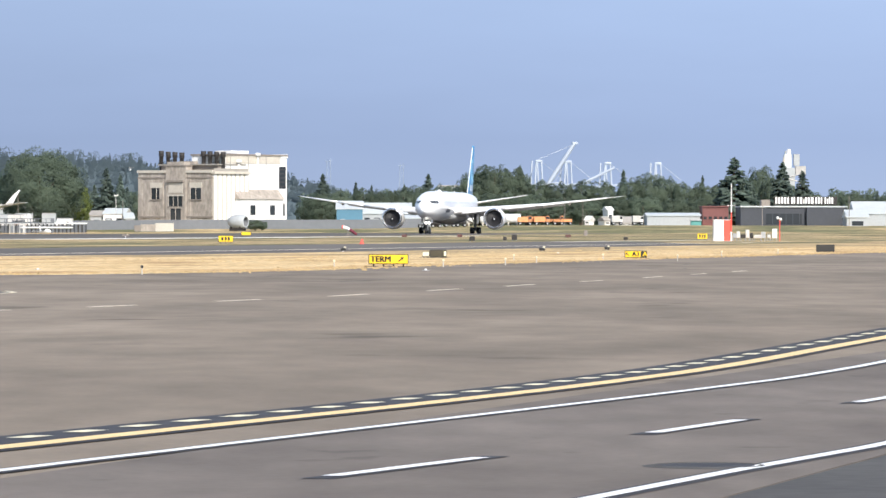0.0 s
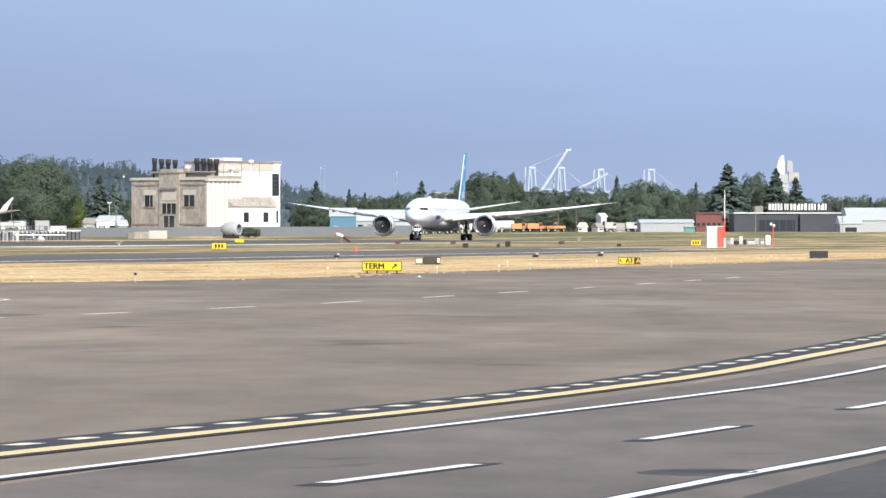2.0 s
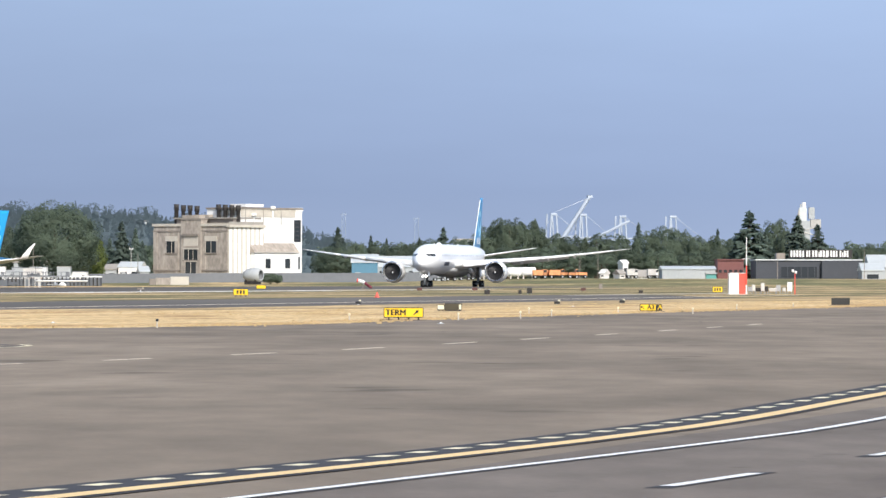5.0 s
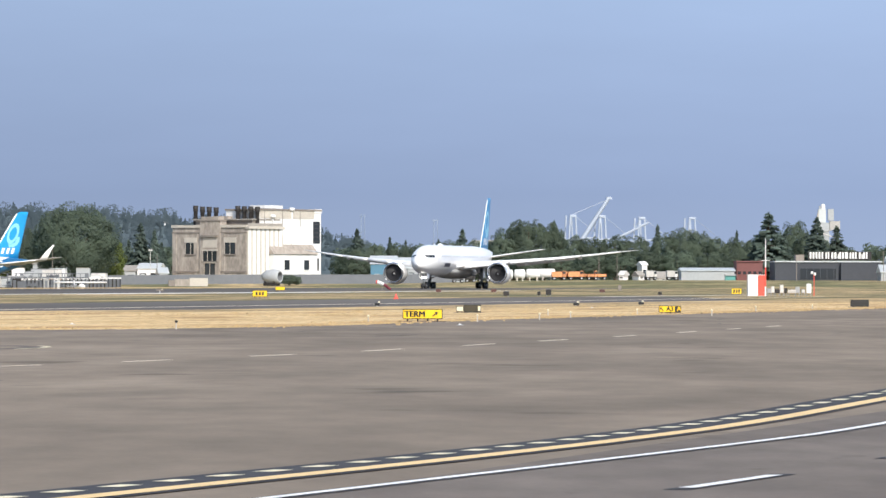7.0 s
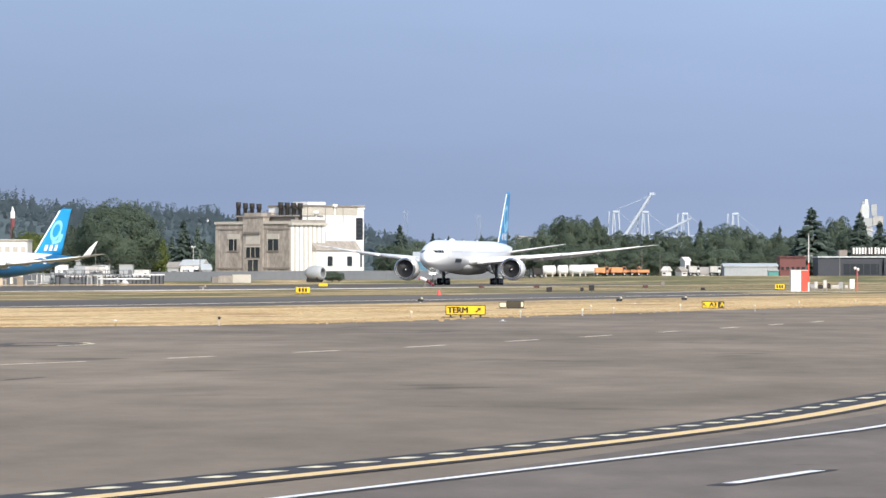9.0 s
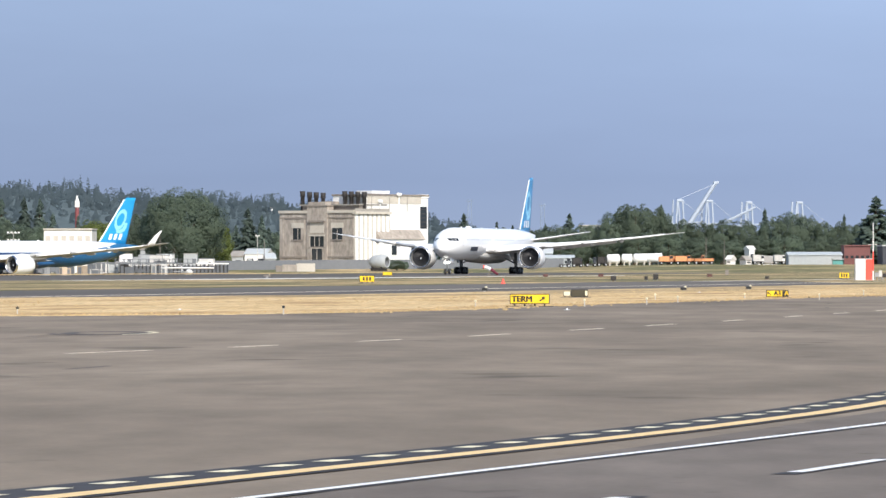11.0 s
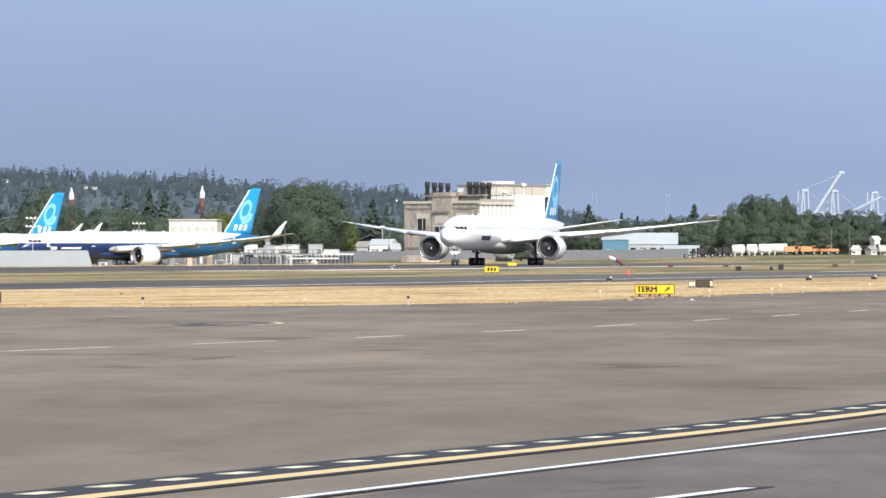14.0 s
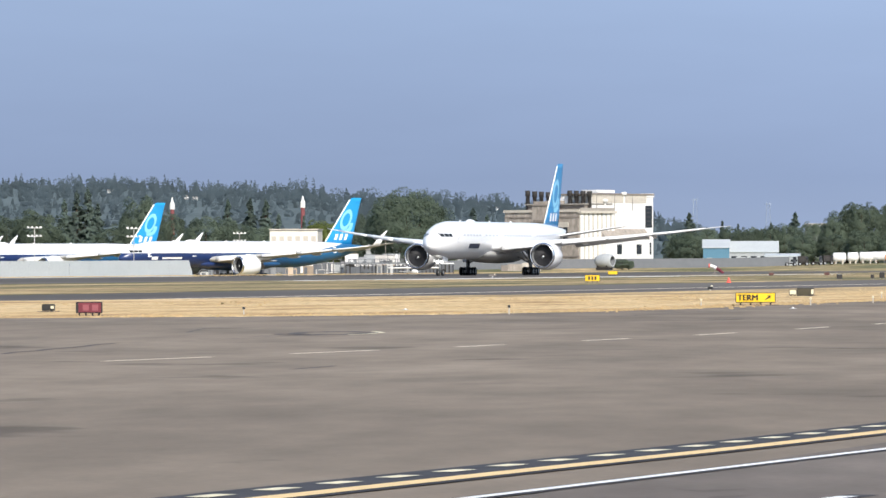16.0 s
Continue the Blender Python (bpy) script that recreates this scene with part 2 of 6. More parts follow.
def part(name, bm, material, parent, label="", smooth=False, m=None):
    ob = new(name, finish(bm, name, material, smooth))
    ob.parent = parent
    if m is not None:
        ob.matrix_basis = m
    return tagged(ob, label)


def solid(name, bm, material, label, category, m=None, group="", kind="", smooth=False):
    ob = new(name, finish(bm, name, material, smooth))
    if m is not None:
        ob.matrix_world = m
    return tagged(ob, label, category, group, kind)


def box(x0, x1, y0, y1, z0, z1, bevel=0.0, bm=None):
    own = bm is None
    bm = bm or bmesh.new()
    vs = [bm.verts.new((x, y, z)) for z in (z0, z1) for x, y in ((x0, y0), (x1, y0), (x1, y1), (x0, y1))]
    for f in ((0, 1, 2, 3), (4, 5, 6, 7), (0, 1, 5, 4), (1, 2, 6, 5), (2, 3, 7, 6), (3, 0, 4, 7)):
        bm.faces.new([vs[i] for i in f])
    if bevel and own:
        bmesh.ops.bevel(bm, geom=bm.edges[:], offset=bevel, segments=2, affect="EDGES", clamp_overlap=True)
    return bm


def tube(a, b, r0, r1=None, seg=10, bm=None, caps=True):
    bm = bm or bmesh.new()
    a, b = Vector(a), Vector(b)
    r1 = r0 if r1 is None else r1
    d = (b - a).normalized()
    u = d.orthogonal().normalized()
    w = d.cross(u)
    rings = []
    for p, r in ((a, r0), (b, r1)):
        rings.append([bm.verts.new(p + (u * math.cos(k) + w * math.sin(k)) * r) for k in [2 * math.pi * i / seg for i in range(seg)]])
    for i in range(seg):
        j = (i + 1) % seg
        bm.faces.new((rings[0][i], rings[0][j], rings[1][j], rings[1][i]))
    if caps:
        bm.faces.new(rings[0])
        bm.faces.new(rings[1])
    return bm


def loft(rings, bm=None, closed=True, cap0=True, cap1=True):
    """Skin over rings of equally many points."""
    bm = bm or bmesh.new()
    vr = [[bm.verts.new(p) for p in r] for r in rings]
    n = len(vr[0])
    for a, b in zip(vr, vr[1:]):
        for i in range(n if closed else n - 1):
            j = (i + 1) % n
            bm.faces.new((a[i], a[j], b[j], b[i]))
    if cap0:
        bm.faces.new(vr[0])
    if cap1:
        bm.faces.new(vr[-1])
    return bm


def lathe(profile, axis_x=True, seg=28, cap=False, bm=None):
    """Turn (along, radius) pairs round the x axis (or z)."""
    rings = []
    for s, r in profile:
        ring = []
        for i in range(seg):
            k = 2 * math.pi * i / seg
            ring.append((s, r * math.cos(k), r * math.sin(k)) if axis_x else (r * math.cos(k), r * math.sin(k), s))
        rings.append(ring)
    return loft(rings, bm, True, cap, cap)


# ---- plan: airfield axes run 15 degrees off the view; p along them, q across to the left ----
TH = radians(15)


def field(p, q, z=0.0):
    return (p * math.sin(TH) - q * math.cos(TH), p * math.cos(TH) + q * math.sin(TH), z)


def at(u, d, z=0.0):
    """A spot u nine-thousandths of a radian right of the TERM sign's bearing, d metres off."""
    return (u / 9000 * d, d, z)


def up(v, d):
    """The height that lies v nine-thousandths of a radian above eye level at d metres."""
    return 1.84 + v * d / 9000


def smooth(a, b, x):
    t = min(1.0, max(0.0, (x - a) / (b - a)))
    return t * t * (3 - 2 * t)


def ground_z(x, y):
    p, q = x * math.sin(TH) + y * math.cos(TH), -x * math.cos(TH) + y * math.sin(TH)
    far = smooth(1200, 1420, p)
    bank = smooth(1190, 1420, p) * smooth(-15, 45, x)
    return -1.4 * smooth(318, 385, q) * (1 - far) * smooth(450, 650, p) + 0.7 * far + 1.15 * bank


def ground():
    bm = bmesh.new()
    xs = [-5200, -3500, -2000, -1200, -700, -450] + list(range(-320, 321, 16)) + [450, 700, 1200, 2000, 3500, 5200]
    ys = [-3000, -1200, -400, -100, 0] + list(range(40, 1601, 24)) + [1700, 1900, 2300, 3000, 4000, 5200]
    grid = [[bm.verts.new((x, y, ground_z(x, y) - 0.06)) for x in xs] for y in ys]
    for a, b in zip(grid, grid[1:]):
        for i in range(len(xs) - 1):
            bm.faces.new((a[i], a[i + 1], b[i + 1], b[i]))
    solid("ground", bm, M_GREEN, "patchy green and dry airfield grass reaching the horizon", "ground", kind="structure")


def sheet(name, pts, z, material, label, category, kind="structure", depth=0.05):
    """A flat slab over a polygon of plan points."""
    bm = bmesh.new()
    top = [bm.verts.new((x, y, z)) for x, y in pts]
    low = [bm.verts.new((x, y, z - depth)) for x, y in pts]
    bm.faces.new(top)
    for i in range(len(pts)):
        j = (i + 1) % len(pts)
        bm.faces.new((top[i], top[j], low[j], low[i]))
    return solid(name, bm, material, label, category, kind=kind)


def strip(p0, p1, q0, q1):
    return [field(p, q)[:2] for p, q in ((p0, q0), (p1, q0), (p1, q1), (p0, q1))]


def ragged(pts, amount, step=2.2):
    """The same outline with an uneven, overgrown edge."""
    rng = random.Random(len(pts))
    out = []
    for (x0, y0), (x1, y1) in zip(pts, pts[1:]):
        n = max(1, min(260, int(math.hypot(x1 - x0, y1 - y0) / step)))
        for i in range(n):
            f = i / n
            k = amount * (rng.uniform(-1, 1) + 0.8 * math.sin(0.3 * (y0 + (y1 - y0) * f)))
            out.append((x0 + (x1 - x0) * f + k * 0.3, y0 + (y1 - y0) * f + k * 2.0))
    return out + [pts[-1]]


def surfaces():
    # apron: everything this side of the dry grass, with its curved corner
    edge = [field(p, 57.5)[:2] for p in (1100, 600, 360, 260, 222)] + [(-2.6, 206), (-6.0, 196), (-11.0, 187), (-18, 181.5), (-27, 178.5), (-45, 176), (-120, 172)]
    sheet("apron", edge + [(-300, -150), (300, -150), field(1100, -200)[:2]], 0.0, M_APRON, "wide weathered grey-brown concrete apron", "apron")
    sheet("service_road", strip(-60, 130, 6.69, 12.2), 0.006, M_ROAD, "grey asphalt service road with painted lanes", "road", depth=0.004)
    sheet("parking_pavement", strip(-60, 130, -12, 6.66), 0.007, M_DARK_ASPHALT, "smooth dark fresh asphalt beside the service road", "pavement", depth=0.004)
    # dry verge, taxiway, verge, runway
    dry = [field(p, 57.5)[:2] for p in (1100, 600, 360, 260, 222)] + [(-2.6, 206), (-6.0, 196), (-11.0, 187), (-18, 181.5), (-27, 178.5), (-45, 176), (-120, 172)]
    back = [(-120, 213), (-60, 246), field(252, 104.5)[:2], field(290, 92)[:2], field(600, 92)[:2], field(1100, 92)[:2]]
    dry = ragged(dry, 0.22, 4.0)
    back = ragged(back, 0.3, 6.0)
    sheet("dry_grass_verge", dry + back, 0.012, M_STRAW, "sun-bleached straw-yellow grass verge along the apron", "grass verge", depth=0.04)
    rear = ragged([field(p, q)[:2] for p, q in ((258, 92), (300, 79), (420, 76), (1100, 74))], 0.5, 5) + [field(1100, 91.6)[:2], field(600, 91.6)[:2], field(292, 91.6)[:2]]
    sheet("brown_grass_verge", rear, 0.017, M_BROWN, "browner seeding grass along the back of the verge", "grass verge", depth=0.02)
    tx = [(-120, 216), (-60, 247), field(252, 105)[:2], field(290, 92.5)[:2], field(470, 92.5)[:2], field(545, 116)[:2], field(560, 130)[:2], field(300, 130)[:2], (-120, 292), (-170, 275), (-170, 205)]
    sheet("taxiway", tx, -0.014, M_TAXI, "dark grey asphalt taxiway between dry grass", "taxiway", depth=0.03)
    sheet("field_verge", ragged([field(p, q)[:2] for p, q in ((150, 131), (1180, 131))], 1.2, 4) + ragged([field(p, q)[:2] for p, q in ((1180, 246), (1100, 240), (700, 212), (150, 206))], 1.5, 4), -0.008, M_GRASS, "mown verge of mixed green and dry grass", "grass verge", depth=0.03)
    sheet("dry_field", strip(400, 1150, 92.2, 131.5), -0.020, M_GRASS, "dry grass field beyond the taxiway end", "grass verge", depth=0.03)
    sheet("taxiway_line", strip(150, 560, 103.6, 104.3), -0.006, M_FADED, "worn pale line along the taxiway", "painted line", depth=0.006)
    sheet("runway_line", strip(560, 830, 204.5, 208.5), -0.004, M_WHITE_PAINT, "bright white runway edge line", "painted line", depth=0.008)
    sheet("runway_threshold_paint", strip(590, 715, 200.5, 203.5), -0.003, M_WHITE_PAINT, "broad worn white paint beside the runway edge", "painted line", depth=0.008)
    sheet("concrete_patch", strip(540, 640, 124, 127), -0.004, M_CONC_L, "pale concrete patch in the field", "pavement", depth=0.008)
    sheet("sandy_strip", strip(700, 1180, 330, 352), 0.0, M_STRAW, "dry sandy strip beyond the runway", "grass verge", depth=0.04)
    sheet("runway", [field(p, q)[:2] for p, q in ((-400, 205), (700, 208), (1110, 232), (1110, 305), (-400, 312))], -0.014, M_TAXI, "long dark asphalt runway", "runway", depth=0.03)


def stripe(pq, q_off, width, z, material, name, label, parent=None):
    """A painted line of that width along a bent line of p, q points."""
    bm = bmesh.new()
    rows = []
    for p, q in pq:
        a, b = field(p, q + q_off - width / 2, z), field(p, q + q_off + width / 2, z)
        rows.append((bm.verts.new(a), bm.verts.new(b)))
    for (a, b), (c, d) in zip(rows, rows[1:]):
        bm.faces.new((a, b, d, c))
    ob = new(name, finish(bm, name, material))
    tagged(ob, label, "painted line" if label else "", kind="structure" if label else "")
    if parent:
        ob.parent = parent
    return ob


def bend(p, table):
    for (p0, q0), (p1, q1) in zip(table, table[1:]):
        if p <= p1 or (p1, q1) == table[-1]:
            return q0 + (q1 - q0) * (p - p0) / (p1 - p0)


YEL = [(-20, 15.5), (36, 14.1), (43, 13.63), (49, 13.2), (53, 13.0), (56, 12.88), (62, 12.80), (66, 12.90), (70, 13.08), (74, 13.29), (82, 13.65), (100, 14.65), (140, 17)]
WHT = [(-20, 14.0), (36, 12.6), (44, 12.1), (50, 11.7), (55, 11.4), (60, 11.16), (65, 11.2), (69, 11.33), (80, 11.7), (100, 12.5), (140, 15)]
MID = [(-20, 12.5), (36, 9.95), (39, 9.6), (47, 9.15), (54, 8.8), (70, 8.8), (140, 11)]
NEAR = [(-20, 9.6), (33, 7.55), (37, 7.37), (42, 7.04), (55, 6.7), (70, 6.7), (140, 9)]
LANE = [(60, 39.5), (90, 37.3), (99, 36.4), (108, 35.6), (125, 35.2), (140, 35.7), (153, 36.3), (165, 36.8), (178, 37.6), (230, 41)]


def markings():
    def run(p0, p1, table, step=2.0):
        n = max(1, int((p1 - p0) / step))
        return [(p0 + (p1 - p0) * i / n, bend(p0 + (p1 - p0) * i / n, table)) for i in range(n + 1)]
    stripe(run(-15, 130, YEL), 0.305, 1.16, 0.011, M_BLACK_PAINT, "line_surround", "black painted band behind the boundary lines")
    stripe(run(-15, 130, YEL), -0.02, 0.29, 0.016, M_YELLOW, "yellow_line", "solid yellow boundary line")
    row = thing("dashed_boundary_line", "row of pale yellow boundary dashes on black", "painted line", kind="structure")
    p = 42.44 - 1.27 * 20
    while p < 118:
        pitch = 1.27 + 0.75 * smooth(59, 75, p)
        stripe(run(p, p + 0.43 * pitch, YEL, 0.4), 0.56, 0.21, 0.016, M_PALE, "dash", "", row)
        p += pitch
    for table, name in ((WHT, "white edge line of the road along the boundary"), (NEAR, "white edge line of the road along the parking pavement")):
        stripe(run(-15, 130, table), -0.05, 0.29, 0.011, M_BLACK_PAINT, "line_surround", "thin black surround of a white road line")
        stripe(run(-15, 130, table), -0.05, 0.145, 0.016, M_WHITE_PAINT, "white_line", name)
    mid = thing("road_centre_line", "broken white centre line of the service road", "painted line", kind="structure")
    p = 35.6 - 8.2 * 5
    while p < 110:
        stripe(run(p - 0.35, p + 3.5, MID), 0.0, 0.25, 0.011, M_BLACK_PAINT, "dash_surround", "", mid)
        stripe(run(p, p + 3.15, MID), 0.0, 0.155, 0.016, M_WHITE_PAINT, "dash", "", mid)
        p += 8.2
    lane = thing("apron_lane_line", "worn broken white lane line across the apron", "painted line", kind="structure")
    for p, n in ((52, 4.4), (62, 4.4), (71.5, 4.4), (81, 4.4), (90.6, 4.6), (98.9, 4.2), (107.4, 3.0), (116.3, 3.4), (125.5, 4.4), (137.3, 4.3), (148.2, 4.5), (160.8, 3.6), (173.8, 4.1), (186, 4.0), (198, 4.0)):
        stripe(run(p, p + n, LANE), 0.0, 0.19, 0.006, M_FADED, "dash", "", lane)
    # old tar seams in the apron
    seams = thing("tar_seams", "dark irregular tar seams in the apron", "tar seam", kind="structure")
    rng = random.Random(8)
    for p, q, n, dq in ((98, 42.6, 13.6, 3.0), (117.6, 45.8, 3.2, -0.8), (121.5, 45.9, 4.0, -0.5), (150, 49, 14, 0.5), (168, 50, 12, 1.5), (182, 52, 16, 0.8), (130, 51, 8, 2.5), (205, 53.5, 20, 0.6), (230, 54.5, 22, 0.4), (84, 31, 3, 0.2), (158, 44, 7, 0.3), (196, 46, 10, 0.9)):
        k = [(p + n * i / 7, q + dq * i / 7 + rng.uniform(-0.09, 0.09)) for i in range(8)]
        stripe(k, 0.0, rng.uniform(0.10, 0.24), 0.005, M_SEAM, "tar_seam", "", seams)
    for i in range(26):
        p = rng.uniform(105, 235)
        q = rng.uniform(-6 + 0.16 * p, 54)
        turn, n = rng.uniform(-0.9, 0.5), rng.uniform(0.8, 2.4) * p / 130
        k = [(p + n * j / 5 + rng.uniform(-0.1, 0.1), q + turn * n * j / 5 + rng.uniform(-0.06, 0.06)) for j in range(6)]
        stripe(k, 0.0, rng.uniform(0.07, 0.2), 0.0045, M_SEAM, "tar_seam", "", seams)
    # drain cover in the road
    t = thing("drain_cover", "dark round drain cover in the service road", "drain cover", (2.43, 38.65, 0.0))
    part("lid", lathe([(0.008, 0.001), (0.018, 0.32), (0.014, 0.4)], False, 28), M_BLACK_PAINT, t)
    part("rim", lathe([(0.008, 0.4), (0.02, 0.408), (0.008, 0.5)], False, 28), M_DARK_ASPHALT, t)
    # tar loop with a pale painted hook at its end
    t = thing("tar_loop", "dark tar loop on the apron with a pale arc", "tar seam", (-11.4, 136.5, 0.0))

    def arc(a0, a1, r0, r1, z, wobble):
        bm = bmesh.new()
        n = 26
        rows = []
        for i in range(n + 1):
            k = radians(a0 + (a1 - a0) * i / n)
            w = wobble * math.sin(5.0 * k + 1.0) + 0.6 * wobble * math.sin(11.0 * k)
            rows.append([bm.verts.new((1.15 * (r + w) * math.cos(k), 3.4 * (r + w) * math.sin(k), z)) for r in (r0, r1)])
        for (a, b), (c, d) in zip(rows, rows[1:]):
            bm.faces.new((a, b, d, c))
        return bm
    part("tar_band", arc(28, 372, 0.68, 1.04, 0.005, 0.07), M_SEAM, t)
    part("tar_tail", arc(190, 262, 1.16, 1.3, 0.006, 0.08), M_SEAM, t)
    part("worn_paint_arc", arc(-58, 46, 1.06, 1.2, 0.009, 0.02), M_PALE, t, "pale worn paint arc")


ground()
surfaces()
markings()


# ---- sky backdrop: low summer haze all round, far beyond everything ----
def haze_ring():
    m = bpy.data.materials.new("low_sky_haze")
    m.use_nodes = True
    n, l = m.node_tree.nodes, m.node_tree.links
    n.remove(n["Principled BSDF"])
    em, tc, sep, mr, cr = (n.new("ShaderNodeEmission"), n.new("ShaderNodeTexCoord"), n.new("ShaderNodeSeparateXYZ"), n.new("ShaderNodeMapRange"), n.new("ShaderNodeValToRGB"))
    l.new(tc.outputs["Object"], sep.inputs[0])
    l.new(sep.outputs[2], mr.inputs[0])
    mr.inputs["From Min"].default_value, mr.inputs["From Max"].default_value = 0.0, 320.0
    e = cr.color_ramp.elements
    e[0].position, e[0].color = 0.0, (0.318, 0.393, 0.560, 1)
    e[1].position, e[1].color = 1.0, (0.378, 0.516, 0.745, 1)
    for pos, c in ((0.25, (0.284, 0.367, 0.556, 1)), (0.5, (0.316, 0.413, 0.620, 1)), (0.75, (0.349, 0.461, 0.684, 1))):
        k = e.new(pos)
        k.color = c
    tx, mp, sc = n.new("ShaderNodeTexNoise"), n.new("ShaderNodeMapping"), n.new("ShaderNodeVectorMath")
    mp.inputs["Scale"].default_value = (0.0012, 0.0012, 0.006)
    l.new(tc.outputs["Object"], mp.inputs[0])
    l.new(mp.outputs[0], tx.inputs["Vector"])
    tx.inputs["Detail"].default_value = 5
    m2 = n.new("ShaderNodeMapRange")
    m2.inputs["To Min"].default_value, m2.inputs["To Max"].default_value = 0.96, 1.04
    l.new(tx.outputs[0], m2.inputs[0])
    side, mul = n.new("ShaderNodeMapRange"), n.new("ShaderNodeMath")
    side.inputs["From Min"].default_value, side.inputs["From Max"].default_value = -450.0, 520.0
    side.inputs["To Min"].default_value, side.inputs["To Max"].default_value = 0.98, 1.13
    side.interpolation_type = "SMOOTHSTEP"
    l.new(sep.outputs[0], side.inputs[0])
    mul.operation = "MULTIPLY"
    l.new(m2.outputs[0], mul.inputs[0])
    l.new(side.outputs[0], mul.inputs[1])
    sc.operation = "SCALE"
    l.new(mr.outputs[0], cr.inputs[0])
    l.new(cr.outputs[0], sc.inputs[0])
    l.new(mul.outputs[0], sc.inputs["Scale"])
    l.new(sc.outputs[0], em.inputs[0])
    l.new(em.outputs[0], n["Material Output"].inputs[0])
    bm = lathe([(-30, 4600), (0, 4600), (330, 4600), (520, 4590)], False, 96)
    solid("backdrop_sky", bm, m, "hazy periwinkle-blue low summer sky", "sky", kind="structure", smooth=True)


# ---- twin-engined wide-body airliner ----
def airfoil(le, te, y, z, thick, tilt=0.0, n=14):
    """A wing section from leading edge le to trailing edge te (x forward)."""
    pts, c = [], le - te
    for i in range(n):
        k = 2 * math.pi * i / n
        a = 0.5 * (1 + math.cos(k))
        h = thick * c * (0.5 if math.sin(k) >= 0 else 0.42) * abs(math.sin(k)) ** 0.8 * (0.35 + 0.65 * a ** 0.5) * (1 if math.sin(k) >= 0 else -1)
        pts.append((te + a * c, y, z + h + tilt * (a - 0.5) * c))
    return pts


def wing_line(y):
    """Leading edge, trailing edge and height of the wing at span y."""
    tab = [(2.4, 13.5, -2.5, 4.35), (3.4, 12.6, -2.4, 4.5), (10.8, 6.4, -2.6, 5.25), (20, -1.2, -6.6, 6.1), (28, -7.7, -11.0, 7.05), (32.4, -11.3, -13.7, 7.65), (34.6, -13.6, -15.0, 7.95), (35.86, -15.4, -15.9, 8.1)]
    for a, b in zip(tab, tab[1:]):
        if y <= b[0] or b is tab[-1]:
            f = (y - a[0]) / (b[0] - a[0])
            return [a[i] + (b[i] - a[i]) * f for i in (1, 2, 3)]


def livery_paint(name, low, mid):
    """White crown over a deep blue belly whose edge sweeps up towards the tail."""
    m = bpy.data.materials.new(name)
    m.use_nodes = True
    n, l = m.node_tree.nodes, m.node_tree.links
    b = n["Principled BSDF"]
    b.inputs["Roughness"].default_value, b.inputs["Coat Weight"].default_value = 0.28, 0.4
    tc, sep = n.new("ShaderNodeTexCoord"), n.new("ShaderNodeSeparateXYZ")
    l.new(tc.outputs["Object"], sep.inputs[0])

    def math_node(op, a, c):
        k = n.new("ShaderNodeMath")
        k.operation = op
        for i, v in enumerate((a, c)):
            if isinstance(v, (int, float)):
                k.inputs[i].default_value = v
            else:
                l.new(v, k.inputs[i])
        return k.outputs[0]
    x, z = sep.outputs[0], sep.outputs[2]
    rise = math_node("MULTIPLY", math_node("POWER", math_node("MAXIMUM", math_node("SUBTRACT", -8.0, x), 0.0), 2.0), 0.0042)
    line = math_node("ADD", rise, 6.1)
    below = math_node("LESS_THAN", z, line)
    tone = n.new("ShaderNodeMapRange")
    l.new(x, tone.inputs[0])
    tone.inputs["From Min"].default_value, tone.inputs["From Max"].default_value = -22.0, 12.0
    cr = n.new("ShaderNodeValToRGB")
    cr.color_ramp.elements[0].color, cr.color_ramp.elements[1].color = (*mid, 1), (*low, 1)
    l.new(tone.outputs[0], cr.inputs[0])
    mix = n.new("ShaderNodeMix")
    mix.data_type = "RGBA"
    mix.inputs[6].default_value = (0.8, 0.8, 0.8, 1)
    l.new(below, mix.inputs[0])
    l.new(cr.outputs[0], mix.inputs[7])
    l.new(mix.outputs[2], b.inputs["Base Color"])
    return m


def fuse_radius(x):
    """Radius and axis height of the fuselage at x (nose at 38)."""
    s = 38.0 - x
    if s < 11.0:
        f = max(0.0, s / 11.0)
        r = 3.1 * (1 - (1 - f) ** 2.1) ** 0.62
        return r, 5.75 - 0.95 * (1 - f) ** 2.2
    if s > 52.0:
        f = (s - 52.0) / 24.5
        return 3.1 * (1 - f ** 1.75) + 0.28 * f, 5.75 + 1.75 * f ** 1.6
    return 3.1, 5.75


def fuse_point(x, ang, off=0.02):
    """On the skin at x, ang degrees up from the left side (+y)."""
    r, zc = fuse_radius(x)
    return Vector((x, (r + off) * math.cos(radians(ang)), zc + (r + off) * math.sin(radians(ang))))


def skin_patch(x0, x1, a0, a1, n=4, off=0.025, taper=0.0):
    bm = bmesh.new()
    g = [[bm.verts.new(fuse_point(x0 + (x1 - x0) * i / n, a0 + (a1 - a0) * j / 2 + taper * i / n, off)) for j in range(3)] for i in range(n + 1)]
    for a, b in zip(g, g[1:]):
        for j in range(2):
            bm.faces.new((a[j], a[j + 1], b[j + 1], b[j]))
    return bm


def flat_poly(pts, y0, y1):
    """A plate of outline (x, z) between two y."""
    bm = bmesh.new()
    a, b = [bm.verts.new((x, y0, z)) for x, z in pts], [bm.verts.new((x, y1, z)) for x, z in pts]
    bm.faces.new(a)
    bm.faces.new(b)
    for i in range(len(pts)):
        j = (i + 1) % len(pts)
        bm.faces.new((a[i], a[j], b[j], b[i]))
    return bm


